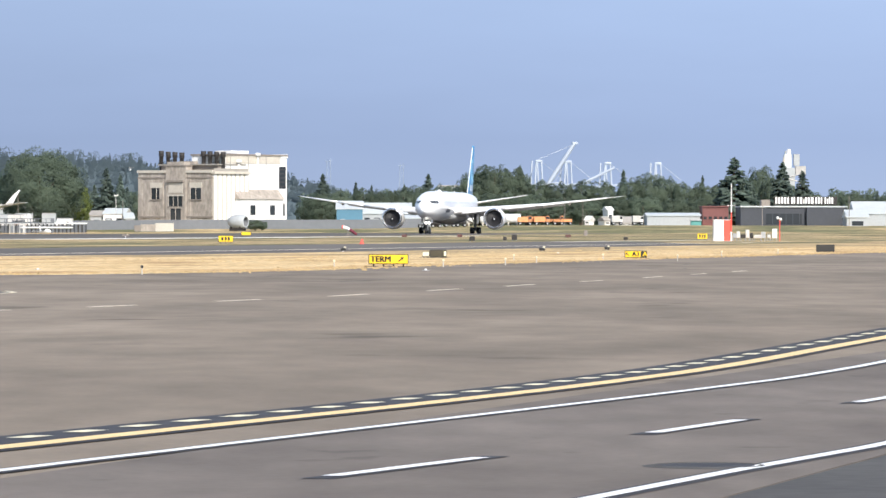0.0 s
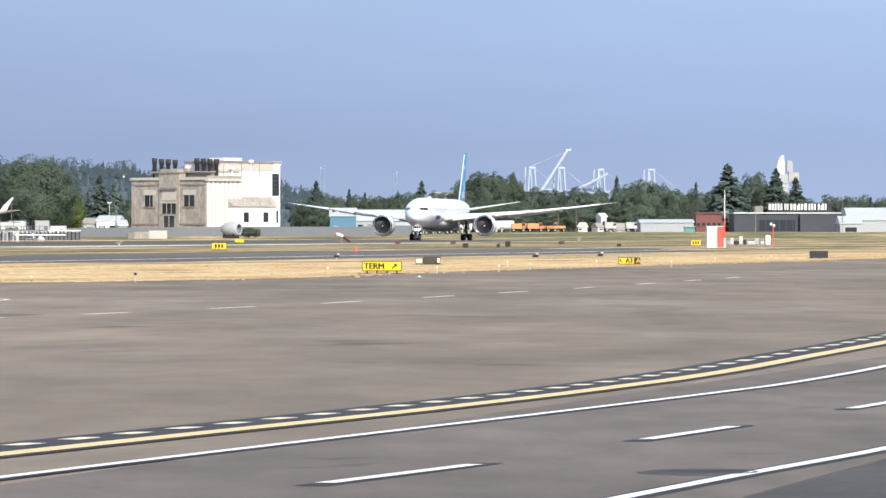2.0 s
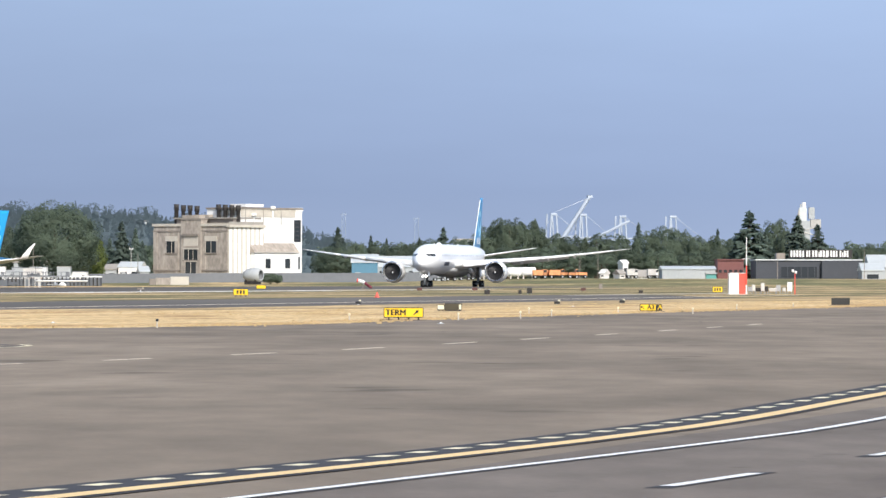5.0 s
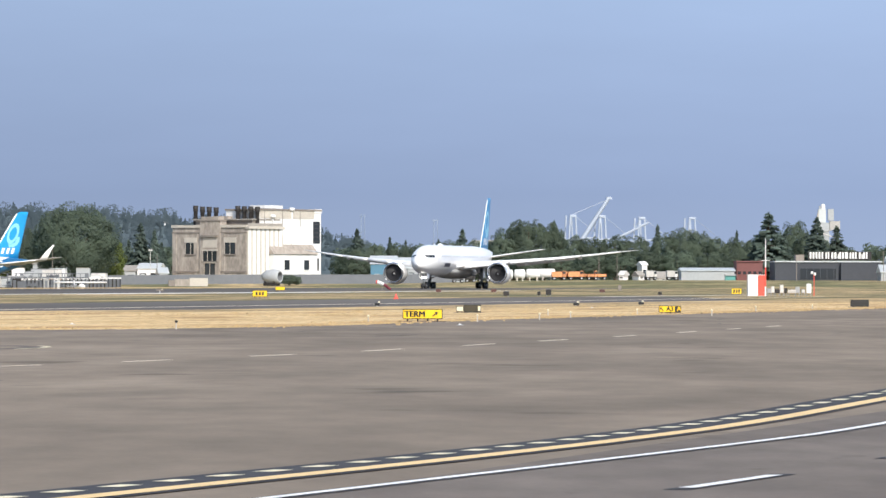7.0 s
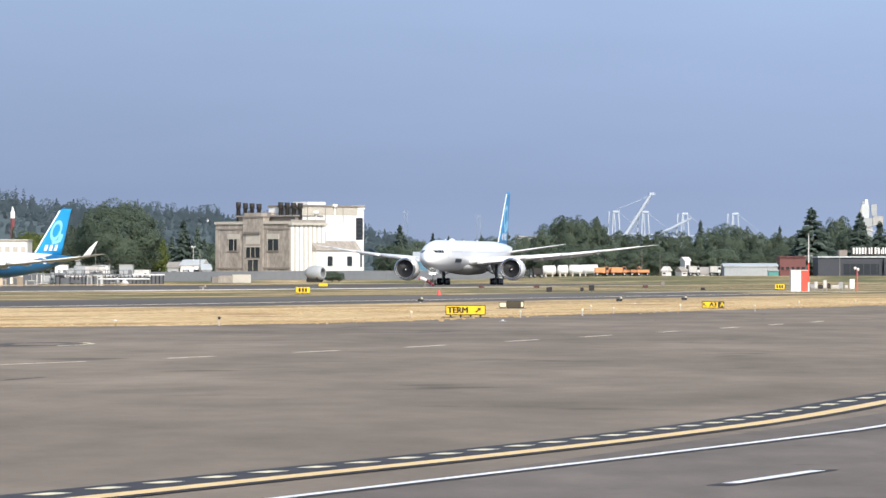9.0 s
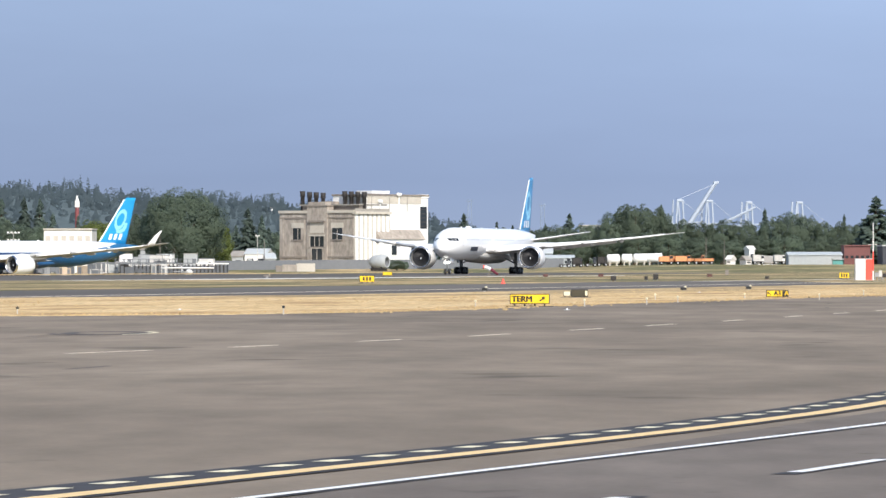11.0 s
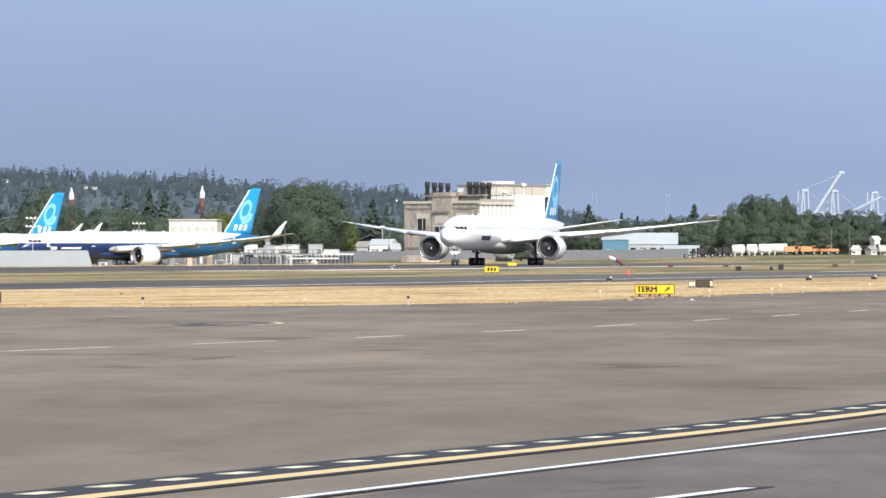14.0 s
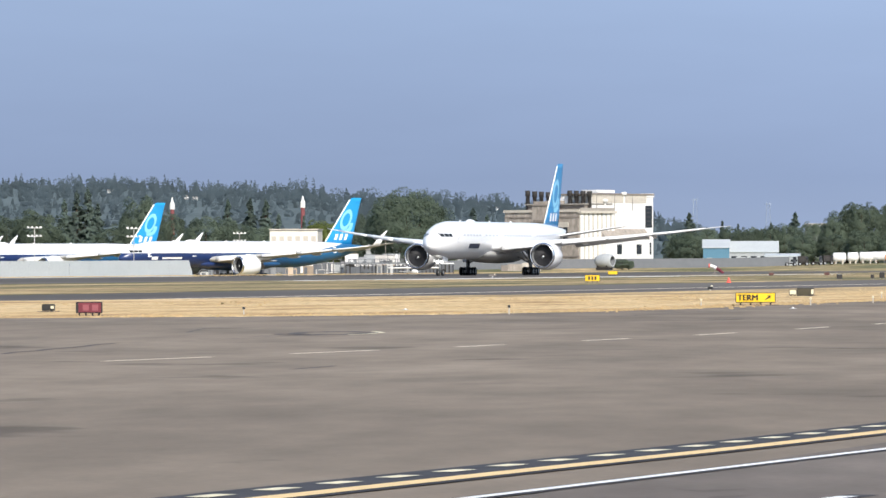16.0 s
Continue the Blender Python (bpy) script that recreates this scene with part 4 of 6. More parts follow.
# ---- trees ----
def quads(name, pts, sizes, material, out, seed=0, jitter=0.45):
    """A cloud of small leaf faces about the given points, turned mostly along the directions out."""
    rng = np.random.default_rng(seed)
    n = len(pts)
    nrm = out / (np.linalg.norm(out, axis=1)[:, None] + 1e-6) + rng.normal(size=(n, 3)) * jitter
    nrm /= np.linalg.norm(nrm, axis=1)[:, None]
    a = rng.normal(size=(n, 3))
    a -= nrm * (a * nrm).sum(1)[:, None]
    a /= np.linalg.norm(a, axis=1)[:, None]
    b = np.cross(nrm, a)
    a, b = a * sizes[:, None], b * sizes[:, None] * 0.8
    v = np.stack([pts - a - b * 0.6, pts + a * 0.2 - b, pts + a + b * 0.5, pts - a * 0.3 + b], 1).reshape(-1, 3)
    me = bpy.data.meshes.new(name)
    me.from_pydata(v.tolist(), [], np.arange(4 * n).reshape(-1, 4).tolist())
    me.materials.append(material)
    soft = out / (np.linalg.norm(out, axis=1)[:, None] + 1e-6) + nrm * 0.16
    soft /= np.linalg.norm(soft, axis=1)[:, None]
    me.normals_split_custom_set_from_vertices(np.repeat(soft, 4, 0).tolist())
    return me


def broad_points(rng, n, clumps, w, h, base, low=-0.75):
    """Leaf points on overlapping clumps that round out a broad crown."""
    out, ways = [], []
    half = (h - base) * 0.5
    k = n // clumps
    for i in range(clumps):
        th, cz = rng.uniform(0, 2 * math.pi), rng.uniform(low, 1)
        sz = math.sqrt(1 - cz * cz) ** 0.75
        way = np.array([sz * math.cos(th), sz * math.sin(th), cz])
        r = rng.uniform(0.62, 0.84) + 0.05 * math.sin(3 * th + 2 * cz)
        c = way * r
        d = rng.normal(size=(k, 3)) + way * 0.9
        d /= np.linalg.norm(d, axis=1)[:, None]
        p = c + d * rng.uniform(0.13, 0.27) * rng.uniform(0.75, 1.08, (k, 1))
        out.append(p * np.array([w, w, half]) + np.array([0, 0, base + half]))
        ways.append(d * 0.65 + way * 0.55 + np.array([0, 0, 0.25]))
    return np.concatenate(out), np.concatenate(ways)


def broad_tree(seed, leaf, leaves=13000, clumps=120, size=0.135, low=0.3):
    """A broadleaf 10 m high and about 9 m across."""
    rng = np.random.default_rng(seed)
    t = thing("broadleaf_tree", "dense green broadleaf tree with a rounded crown", "tree", group="airfield trees")
    bm = tube((0, 0, -0.3), (0.15, 0.1, 3.4), 0.36, 0.22, 9)
    for i in range(7):
        k = 2 * math.pi * i / 7 + rng.uniform(-0.3, 0.3)
        z = rng.uniform(1.6, 3.2)
        tube((0.1, 0.05, z), (math.cos(k) * 2.4, math.sin(k) * 2.4, z + rng.uniform(1.6, 3.4)), 0.16, 0.05, 6, bm)
    tube((0.15, 0.1, 3.3), (0.2, 0.0, 8.0), 0.2, 0.05, 6, bm)
    part("trunk", bm, M_BARK, t)
    pts, ways = broad_points(rng, leaves, clumps, 4.1, 9.7, low, -0.95)
    cr = new("crown", quads("crown", pts, rng.uniform(0.6, 1.2, len(pts)) * size, leaf, ways, seed))
    cr.parent = t
    return t


def conifer_points(rng, n, h, r0, base=0.08, power=0.85):
    f = rng.beta(1.0, 1.5, n)
    z = h * (base + (1 - base) * f)
    layer = 0.86 + 0.14 * np.sin(z / h * 58 + 1.5 * np.sin(z * 3.1) + rng.uniform(0, 6))
    k = rng.uniform(0, 2 * math.pi, n)
    lob = 1 + 0.24 * np.sin(3 * k + z * 1.3) + 0.16 * np.sin(7 * k - z * 2.1)
    r = r0 * (1 - f) ** power * layer * lob * np.sqrt(rng.uniform(0.25, 1.0, n)) + 0.04
    return np.stack([r * np.cos(k), r * np.sin(k), z - 0.25 * r], 1)


def bough_points(rng, h, r0):
    """Needle points along drooping boughs of uneven length, in whorls up the trunk."""
    pts = []
    z = 0.09 * h
    while z < 0.975 * h:
        f = z / h
        reach = r0 * (1 - f) ** 0.8 * rng.uniform(0.72, 1.12)
        for i in range(max(4, int(11 * (1 - f) + 3))):
            k, long = rng.uniform(0, 2 * math.pi), reach * rng.uniform(0.55, 1.15) + 0.08
            n = int(11 + 21 * long)
            s = rng.uniform(0.12, 1.0, n) ** 0.8
            r = long * s
            side = rng.normal(size=n) * 0.16 * (0.4 + long * 0.5) * (1.1 - s)
            x = r * math.cos(k) - side * math.sin(k)
            y = r * math.sin(k) + side * math.cos(k)
            drop = 0.10 * long + rng.uniform(0.0, 0.22) * long
            pts.append(np.stack([x, y, z + 0.12 * r - drop * s ** 2 - np.abs(rng.normal(size=n)) * 0.07], 1))
        z += rng.uniform(0.18, 0.36) * (0.6 + 0.5 * (1 - f))
    pts.append(np.stack([rng.normal(size=24) * 0.04, rng.normal(size=24) * 0.04, h * rng.uniform(0.93, 1.0, 24)], 1))
    return np.concatenate(pts)


def conifer(seed):
    """A conifer 10 m high."""
    rng = np.random.default_rng(seed)
    t = thing("conifer_tree", "dark green pointed conifer with drooping boughs", "tree", group="airfield trees")
    bm = tube((0, 0, -0.3), (0, 0, 9.6), 0.26, 0.03, 8)
    for i in range(14):
        k, z = i * 2.4, 1.2 + i * 0.56
        r = 2.3 * (1 - z / 10)
        tube((0, 0, z), (r * math.cos(k), r * math.sin(k), z - 0.15), 0.06, 0.02, 5, bm)
    part("trunk", bm, M_BARK, t)
    pts = bough_points(rng, 10.0, 2.75)
    ways = pts * np.array([1, 1, 0]) + np.array([0, 0, 0.8])
    cr = new("crown", quads("crown", pts, rng.uniform(0.09, 0.21, len(pts)), M_NEEDLE, ways, seed))
    cr.parent = t
    return t


def plant_trees():
    rng = random.Random(5)
    broad = [broad_tree(s, M_LEAF) for s in (11, 12, 13)]
    yellow = [broad_tree(14, M_LEAF_Y)]
    huge = [broad_tree(17, M_LEAF, 42000, 300, 0.085, 0.1)]
    firs = [conifer(s) for s in (21, 22, 23)]
    first = set()

    def put(kind, u, d, v, w, label=""):
        pool = {"b": broad, "y": yellow, "c": firs, "h": huge}[kind]
        x, y, _ = at(u, d)
        z = ground_z(x, y)
        h = up(v, d) - z
        wide = w * d / 9000
        s = wide / (8.8 if kind == "h" else 7.2 if kind != "c" else 3.9)
        m = Matrix.Translation((x, y, z)) @ Matrix.Rotation(rng.uniform(0, 6.28), 4, "Z") @ Matrix.Diagonal((s, s, h / 10, 1))
        free = [o for o in pool if o not in first]
        if free:
            o = free[0]
            first.add(o)
            o.matrix_basis = m
        else:
            src = rng.choice(pool)
            o = copy_thing(src, m @ Matrix.Diagonal((1 / src.scale.x, 1 / src.scale.y, 1 / src.scale.z, 1)))
        if label:
            tagged(o, label)
    for row in (
        ("h", -616, 1400, 136, 172, "huge dense spreading broadleaf tree beside the power station"), ("y", -556, 1440, 76, 62, "yellow-green young tree beside the huge tree"),
        ("c", -499, 1700, 101, 46), ("c", -474, 1700, 88, 34), ("c", -520, 1750, 70, 30), ("b", -445, 1760, 60, 50), ("c", -462, 1720, 66, 30),
        ("y", -768, 1500, 82, 70), ("b", -720, 1520, 74, 70), ("c", -896, 1650, 121, 44), ("c", -868, 1650, 118, 44), ("c", -936, 1660, 119, 40), ("c", -845, 1640, 92, 34),
        ("b", -975, 1500, 90, 84), ("b", -930, 1520, 84, 70), ("b", -880, 1530, 72, 76), ("b", -825, 1530, 66, 70), ("b", -1088, 1560, 128, 80), ("b", -1040, 1540, 96, 70),
        ("c", -1186, 1600, 140, 48), ("c", -1206, 1600, 134, 46), ("c", -1228, 1600, 120, 40), ("c", -1168, 1610, 112, 40), ("b", -1276, 1500, 104, 90), ("b", -1330, 1510, 92, 76), ("b", -1140, 1500, 78, 70),
        ("b", -1400, 1500, 100, 90), ("c", -1380, 1600, 120, 44), ("c", -1460, 1600, 126, 44), ("b", -1500, 1500, 104, 90), ("c", -783, 1640, 60, 26), ("c", -800, 1660, 88, 24),
        ("b", -690, 1560, 92, 60), ("b", -660, 1520, 80, 70),
        # right of the power station
        ("c", -116, 1650, 90, 46, "pointed dark conifer beyond the perimeter fence"), ("b", -118, 1560, 58, 62), ("b", -142, 1570, 48, 44), ("b", -84, 1600, 66, 50), ("c", -58, 1700, 76, 26), ("b", -46, 1640, 64, 54), ("b", -10, 1640, 64, 52),
        ("b", 26, 1640, 68, 50), ("c", 70, 1680, 90, 46), ("b", 52, 1640, 72, 44), ("b", 102, 1660, 74, 54), ("b", 140, 1640, 84, 50), ("b", 160, 1650, 106, 70), ("b", 186, 1645, 109, 74), ("b", 214, 1650, 108, 70), ("b", 234, 1660, 90, 44), ("c", 233, 1660, 106, 30),
        ("b", 262, 1650, 82, 56), ("b", 300, 1650, 78, 60), ("b", 340, 1650, 82, 62), ("b", 378, 1650, 80, 60), ("c", 416, 1660, 98, 32), ("b", 430, 1650, 88, 56), ("b", 466, 1650, 95, 64), ("b", 492, 1660, 88, 50), ("b", 524, 1650, 78, 56),
        ("b", 560, 1650, 78, 50), ("c", 556, 1660, 88, 24), ("b", 588, 1660, 76, 46), ("c", 612, 1560, 121, 78, "broad ragged dark conifer behind the buildings"), ("c", 592, 1570, 80, 44), ("c", 640, 1565, 84, 44),
        ("b", 660, 1620, 108, 58), ("b", 640, 1640, 92, 44), ("c", 697, 1570, 112, 62), ("c", 733, 1580, 96, 52), ("b", 680, 1600, 86, 50), ("b", 716, 1600, 74, 50),
        ("b", 780, 1650, 56, 52), ("b", 812, 1650, 64, 56), ("b", 846, 1650, 58, 52), ("c", 866, 1640, 62, 26), ("b", 892, 1650, 62, 50), ("b", 752, 1650, 58, 40), ("b", 930, 1650, 62, 60),
        ("b", 300, 1560, 50, 60), ("b", 352, 1560, 46, 60), ("b", 404, 1560, 52, 60), ("b", 452, 1560, 54, 64), ("b", 506, 1570, 48, 60), ("b", 548, 1570, 50, 56), ("b", 244, 1570, 56, 60), ("b", 190, 1570, 60, 60), ("b", 136, 1580, 54, 50), ("b", 84, 1580, 52, 52),
        ("b", -236, 1408, 9, 30, "low green shrub beside the perimeter fence"), ("b", -224, 1410, 6, 20, "low green shrub beside the perimeter fence"), ("c", 28, 1900, 72, 22), ("c", -30, 2300, 70, 24)):
        put(*row)


def far_hill():
    """Wooded ridge behind the field, in one sheet, and its trees."""
    tab = [(-2600, 150), (-1900, 150), (-1336, 146), (-1130, 142), (-850, 128), (-700, 118), (-480, 106), (-330, 98), (-160, 74), (-60, 52), (60, 46), (400, 44), (900, 44), (1700, 44)]

    def ridge(u):
        return bend(u, tab) + 4 * math.sin(u * 0.021) + 3 * math.sin(u * 0.053 + 1)
    bm = bmesh.new()
    us = [(-2600 + 43 * i) for i in range(101)]
    ds = ((2700, 0.0), (2900, 0.28), (3100, 0.52), (3300, 0.74), (3500, 0.92), (3650, 1.0), (3800, 0.97), (4200, 0.3))
    g = [[bm.verts.new((u / 9000 * d, d, (up(ridge(u), 3650) - 2) * f)) for u in us] for d, f in ds]
    for a, b in zip(g, g[1:]):
        for i in range(len(us) - 1):
            bm.faces.new((a[i], a[i + 1], b[i + 1], b[i]))
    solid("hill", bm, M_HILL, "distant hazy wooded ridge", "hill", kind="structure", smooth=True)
    rng = np.random.default_rng(7)
    pts, sizes, ways = [], [], []
    for i in range(2300):
        u = rng.uniform(-1500, 60) if i < 2050 else rng.uniform(60, 900)
        k = rng.beta(2.2, 1.0)
        d = 2700 + 1000 * k
        f = np.interp(d, [a for a, _ in ds], [b for _, b in ds])
        z = (up(ridge(u), 3650) - 2) * f
        h = (4.5 + 9.5 * rng.uniform() ** 2.2) * (1.25 if rng.uniform() < 0.08 else 1.0) * (1.0 if u < -150 else 0.7)
        n = 120
        if rng.uniform() < 0.55:
            p = conifer_points(rng, n, h, h * 0.26)
        else:
            q = rng.normal(size=(n, 3))
            p = q / np.linalg.norm(q, axis=1)[:, None] * np.array([h * 0.42, h * 0.42, h * 0.36]) * rng.uniform(0.6, 1, (n, 1)) + np.array([0, 0, h * 0.5])
        ways.append((p - p.mean(0)) * 0.25 + np.array([0, -h * 0.45, h * 0.5]))
        pts.append(p + np.array([u / 9000 * d, d, z - 1.0]))
        sizes.append(rng.uniform(0.3, 0.65, n))
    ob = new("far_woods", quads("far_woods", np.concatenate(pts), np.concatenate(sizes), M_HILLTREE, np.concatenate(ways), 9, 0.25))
    tagged(ob, "hazy blue-green woods covering the far ridge", "woods", kind="stuff")
    # undergrowth that closes the foot of the tree lines
    pts, sizes, ways = [], [], []
    for u0, u1, d, v0, v1, n in ((-1700, -620, 1580, 26, 58, 700), (-150, 940, 1690, 34, 62, 900), (-560, -440, 1800, 30, 60, 90)):
        for i in range(n):
            u = rng.uniform(u0, u1)
            dd = d + rng.uniform(-12, 30)
            top = up(rng.uniform(v0, v1), dd)
            q = rng.normal(size=(70, 3))
            q /= np.linalg.norm(q, axis=1)[:, None]
            ways.append(q + np.array([0, 0, 0.4]))
            pts.append(q * np.array([2.2, 2.2, 1.6]) * rng.uniform(0.7, 1, (70, 1)) + np.array([u / 9000 * dd, dd, 0.6 + (top - 0.6) * rng.uniform(0.05, 1)]))
            sizes.append(rng.uniform(0.22, 0.5, 70))
    ob = new("thicket", quads("thicket", np.concatenate(pts), np.concatenate(sizes), M_LEAF, np.concatenate(ways), 10))
    tagged(ob, "dark green thicket along the foot of the trees", "thicket", kind="stuff")


# ---- buildings beyond the field ----
def pitched(x0, x1, y0, y1, z0, z1, over=0.3):
    """A ridge roof whose ridge runs along x."""
    ym = (y0 + y1) / 2
    r = [[(x, y0 - over, z0), (x, y1 + over, z0), (x, y1 + over, z0 + 0.2), (x, ym, z1), (x, y0 - over, z0 + 0.2)] for x in (x0 - over, x1 + over)]
    return loft(r)


def shed(name, label, category, u0, u1, d, v, wall, roof, depth=14.0, ridge=1.6, turn=0.0, windows=0, door=True, wz=(0.45, 0.72), wall_to=None, glass=None):
    """A hall between two bearings; v is its eaves above eye level."""
    xm, w = (u0 + u1) / 2 / 9000 * d, (u1 - u0) / 9000 * d
    z = ground_z(xm, d) - 0.2
    h = up(v, d) - z
    t = thing(name, label, category, (xm, d, z), turn)
    part("wall", box(-w / 2, w / 2, 0, depth, 0, h), wall, t)
    if ridge > 0:
        part("roof", pitched(-w / 2, w / 2, 0, depth, h, h + ridge), roof, t)
    else:
        part("roof", box(-w / 2 - 0.2, w / 2 + 0.2, -0.4, depth + 0.2, h, h + 0.35), roof, t)
    for i in range(windows):
        x = -w / 2 + w * (i + 0.5) / windows
        ww = min(w / windows * 0.3, 1.6)
        wd = part("window", box(x - ww, x + ww, -0.05, 0.2, h * wz[0], h * wz[1]), glass or M_GLASS, t)
        part("frame", box(x - ww - 0.12, x + ww + 0.12, -0.09, -0.03, h * wz[1], h * wz[1] + 0.15), wall, wd)
        part("sill", box(x - ww - 0.12, x + ww + 0.12, -0.14, -0.03, h * wz[0] - 0.15, h * wz[0]), wall, wd)
    if door:
        part("door", box(-w * 0.36, -w * 0.36 + min(3.0, w * 0.2), -0.06, 0.2, 0, min(3.0, h * 0.7)), M_GREYWALL, t)
    return t


def far_buildings():
    shed("warehouse", "long blue-walled warehouse with pale metal roof", "warehouse", -92, -46, 1500, 27, M_BLUEWALL, M_ROOF_L, 18, 2.6)
    shed("warehouse", "low shed with grey wall and pale roof", "warehouse", -46, 40, 1502, 19, M_GREYWALL, M_ROOF_L, 16, 3.4, 0, 5, True, (0.5, 0.75))
    shed("warehouse", "small lean-to with pale sloping roof", "warehouse", 18, 78, 1490, 11, M_GREYWALL, M_ROOF_L, 9, 1.0, 0, 3)
    shed("hall", "long grey-green metal hall", "hall", 458, 552, 1450, 16, M_GREYWALL, M_ROOF_L, 16, 1.0, 0, 0)
    shed("container", "small teal container beside the hall", "container", 536, 554, 1440, 8, mat("teal_paint", (0.10, 0.30, 0.28), 0.7), M_GREYWALL, 4, 0, 0, 0, False)
    shed("brick_house", "rust-red flat-roofed building beside a grey hall", "building", 556, 602, 1460, 32, M_REDWALL, M_REDWALL, 14, 0, 0, 5, False, (0.35, 0.5))
    # dark hall with a rooftop row of plain white sign bars
    t = shed("showroom", "long charcoal flat-roofed building with rooftop sign", "building", 624, 812, 1430, 32, M_CHARCOAL, M_ROOF_L, 22, 0, 0, 0, False)
    k = 1430 / 9000
    part("entrance_recess", box(-8, 2.2, -0.12, 0.2, 0.5, 3.5), M_GLASS, t)
    for i in range(6):
        part("glazing_bar", box(-8 + i * 1.9, -7.85 + i * 1.9, -0.2, -0.1, 0.5, 3.5), M_CHARCOAL, t)
    part("angled_wing", box(3.5, 14.6, -1.6, 0.0, 0, 5.1), M_CHARCOAL, t)
    part("corner_block", box(-9.0, -6.6, 2.0, 8.0, 5.4, 7.4), M_CONC_D, t)
    sg = part("sign_board", box(-5.6, 12.2, 0.4, 0.8, 5.9, 8.3), M_STACK, t, "black rooftop sign board")
    # unreadable far-off lettering as plain upright bars
    x = -5.2
    for wdt in (0.9, 0.9, 0.9, 0.9, 0.8, 0.4, 0.7, 0.7, 0.4, 0.9, 1.0, 0.5, 0.8, 0.9, 1.4, 0.8, 0.8, 0.8, 0.4, 0.8, 0.5, 0.8, 0.8):
        if wdt > 0.45:
            part("sign_bar", box(x, x + wdt * 0.56, 0.2, 0.42, 6.3, 8.1 if wdt > 0.6 else 7.6), M_WHITE_PAINT, sg, "plain white sign bar")
        x += wdt * 0.93
    # both hangar walls take grey for the shadow that lies on them
    shed("hangar", "hangar with shadow-grey wall and low pitched white roof", "hangar", 826, 900, 1420, 20, M_GREYWALL, M_ROOF_L, 18, 3.6, 0, 0, False)
    t = shed("hangar", "shadow-grey hangar end with a dark doorway", "hangar", 812, 850, 1400, 14, M_GREYWALL, M_ROOF_L, 12, 2.2, 0, 1, False, (0.1, 0.6))
    # cottages by the trees
    shed("cottage", "small white house with pitched roof", "house", 382, 393, 1480, 7, M_WHITEWALL, M_ROOFGREY, 4, 1.4, 25, 1, False)
    shed("cottage", "white house with grey shingle roof", "house", 404, 438, 1475, 2, M_WHITEWALL, M_ROOFGREY, 9, 2.2, 10, 2)
    shed("cottage", "little white house half hidden in trees", "house", 388, 398, 1550, 26, M_WHITEWALL, M_WHITEWALL, 4, 1.2, 20, 1, False)
    shed("cottage", "white gabled house beside the orange equipment", "house", 347, 356, 1490, 8, M_WHITEWALL, M_CLUTTER, 3.5, 1.4, -25, 1, False)
    shed("grey_tower_block", "flat-roofed grey building above the trees", "building", 88, 128, 1900, 68, M_GREYWALL, M_CONC_L, 20, 0, 0, 5, False, (0.86, 0.95))
    # west side, behind the parked airliners
    shed("terminal_block", "cream flat-roofed block with a row of windows", "building", -861, -776, 1390, 62, mat("cream_render", (0.74, 0.71, 0.65), 0.85, 0.08, 0.2), M_CONC_L, 16, 0, 0, 6, False, (0.66, 0.86), glass=M_CONC_L)
    for u0, u1, v, lab in ((-690, -650, 26, "white workshop with pale roof"), (-648, -604, 20, "white workshop with roof vents"), (-602, -575, 10, "low white store by the workshops"), (-576, -540, 18, "white house with a pitched roof"), (-540, -508, 14, "pale stucco house by the workshops"), (-505, -466, 18, "grey-roofed house with white walls"), (-466, -450, 10, "low pale annex by the houses")):
        shed("workshop", lab, "building", u0, u1, 1470 + (u0 % 7) * 6, v, M_WHITEWALL if u0 % 2 else M_GREYWALL, M_ROOF_L if u0 % 3 else M_ROOFGREY, 10, 1.8, (u0 % 5) * 4 - 8, 2)
    # ridge-top houses
    for u, v in ((-1146, 137), (-994, 124), (-790, 116), (-453, 103), (-1010, 126)):
        d = 3420
        xm = u / 9000 * d
        t = thing("hill_house", "tiny white house among the ridge trees", "house", (xm, d, up(v, d) - 5), 15)
        part("wall", box(-1.7, 1.7, 0, 4, 2.0, 3.6), M_WHITEWALL, t)
        part("roof", pitched(-1.7, 1.7, 0, 4, 3.6, 4.4), M_ROOFGREY, t)
    # concrete silo tower with ducts
    d = 1800
    t = thing("silo_tower", "white and grey industrial silo tower above the trees", "silo tower", at(711, d, 0.4))
    part("shaft", box(-1.6, 1.8, 0, 5, 0, up(100, d)), M_GREYWALL, t)
    part("head_box", box(-2.0, 0.6, 0.4, 3.4, up(100, d), up(124, d), 0.1), M_ROOF_L, t)
    part("vent_box", box(-0.9, 0.3, 0.8, 2.4, up(124, d), up(133, d), 0.1), M_CLUTTER, t)
    part("lift_frame", box(-1.7, -1.2, 0.8, 2.0, up(124, d), up(130, d), 0.05), M_GREYWALL, t)
    part("side_duct", tube((-2.9, 1, up(92, d)), (-1.6, 1, up(122, d)), 0.55, seg=10), M_CONC_L, t)
    part("hoist_house", box(2.0, 5.6, 0, 4, up(88, d), up(103, d)), M_CLUTTER, t)
    part("stair_tower", box(1.4, 3.4, 0.4, 3, up(104, d), up(124, d)), M_GREYWALL, t)
    for a, b in (((-2, 82), (5.2, 90)), ((5.2, 72), (-1.5, 82)), ((2.4, 60), (4.8, 88)), ((5.2, 60), (3.4, 88))):
        part("brace", tube((a[0], -0.2, up(a[1], d)), (b[0], -0.2, up(b[1], d)), 0.18, seg=6), M_CLUTTER, t)


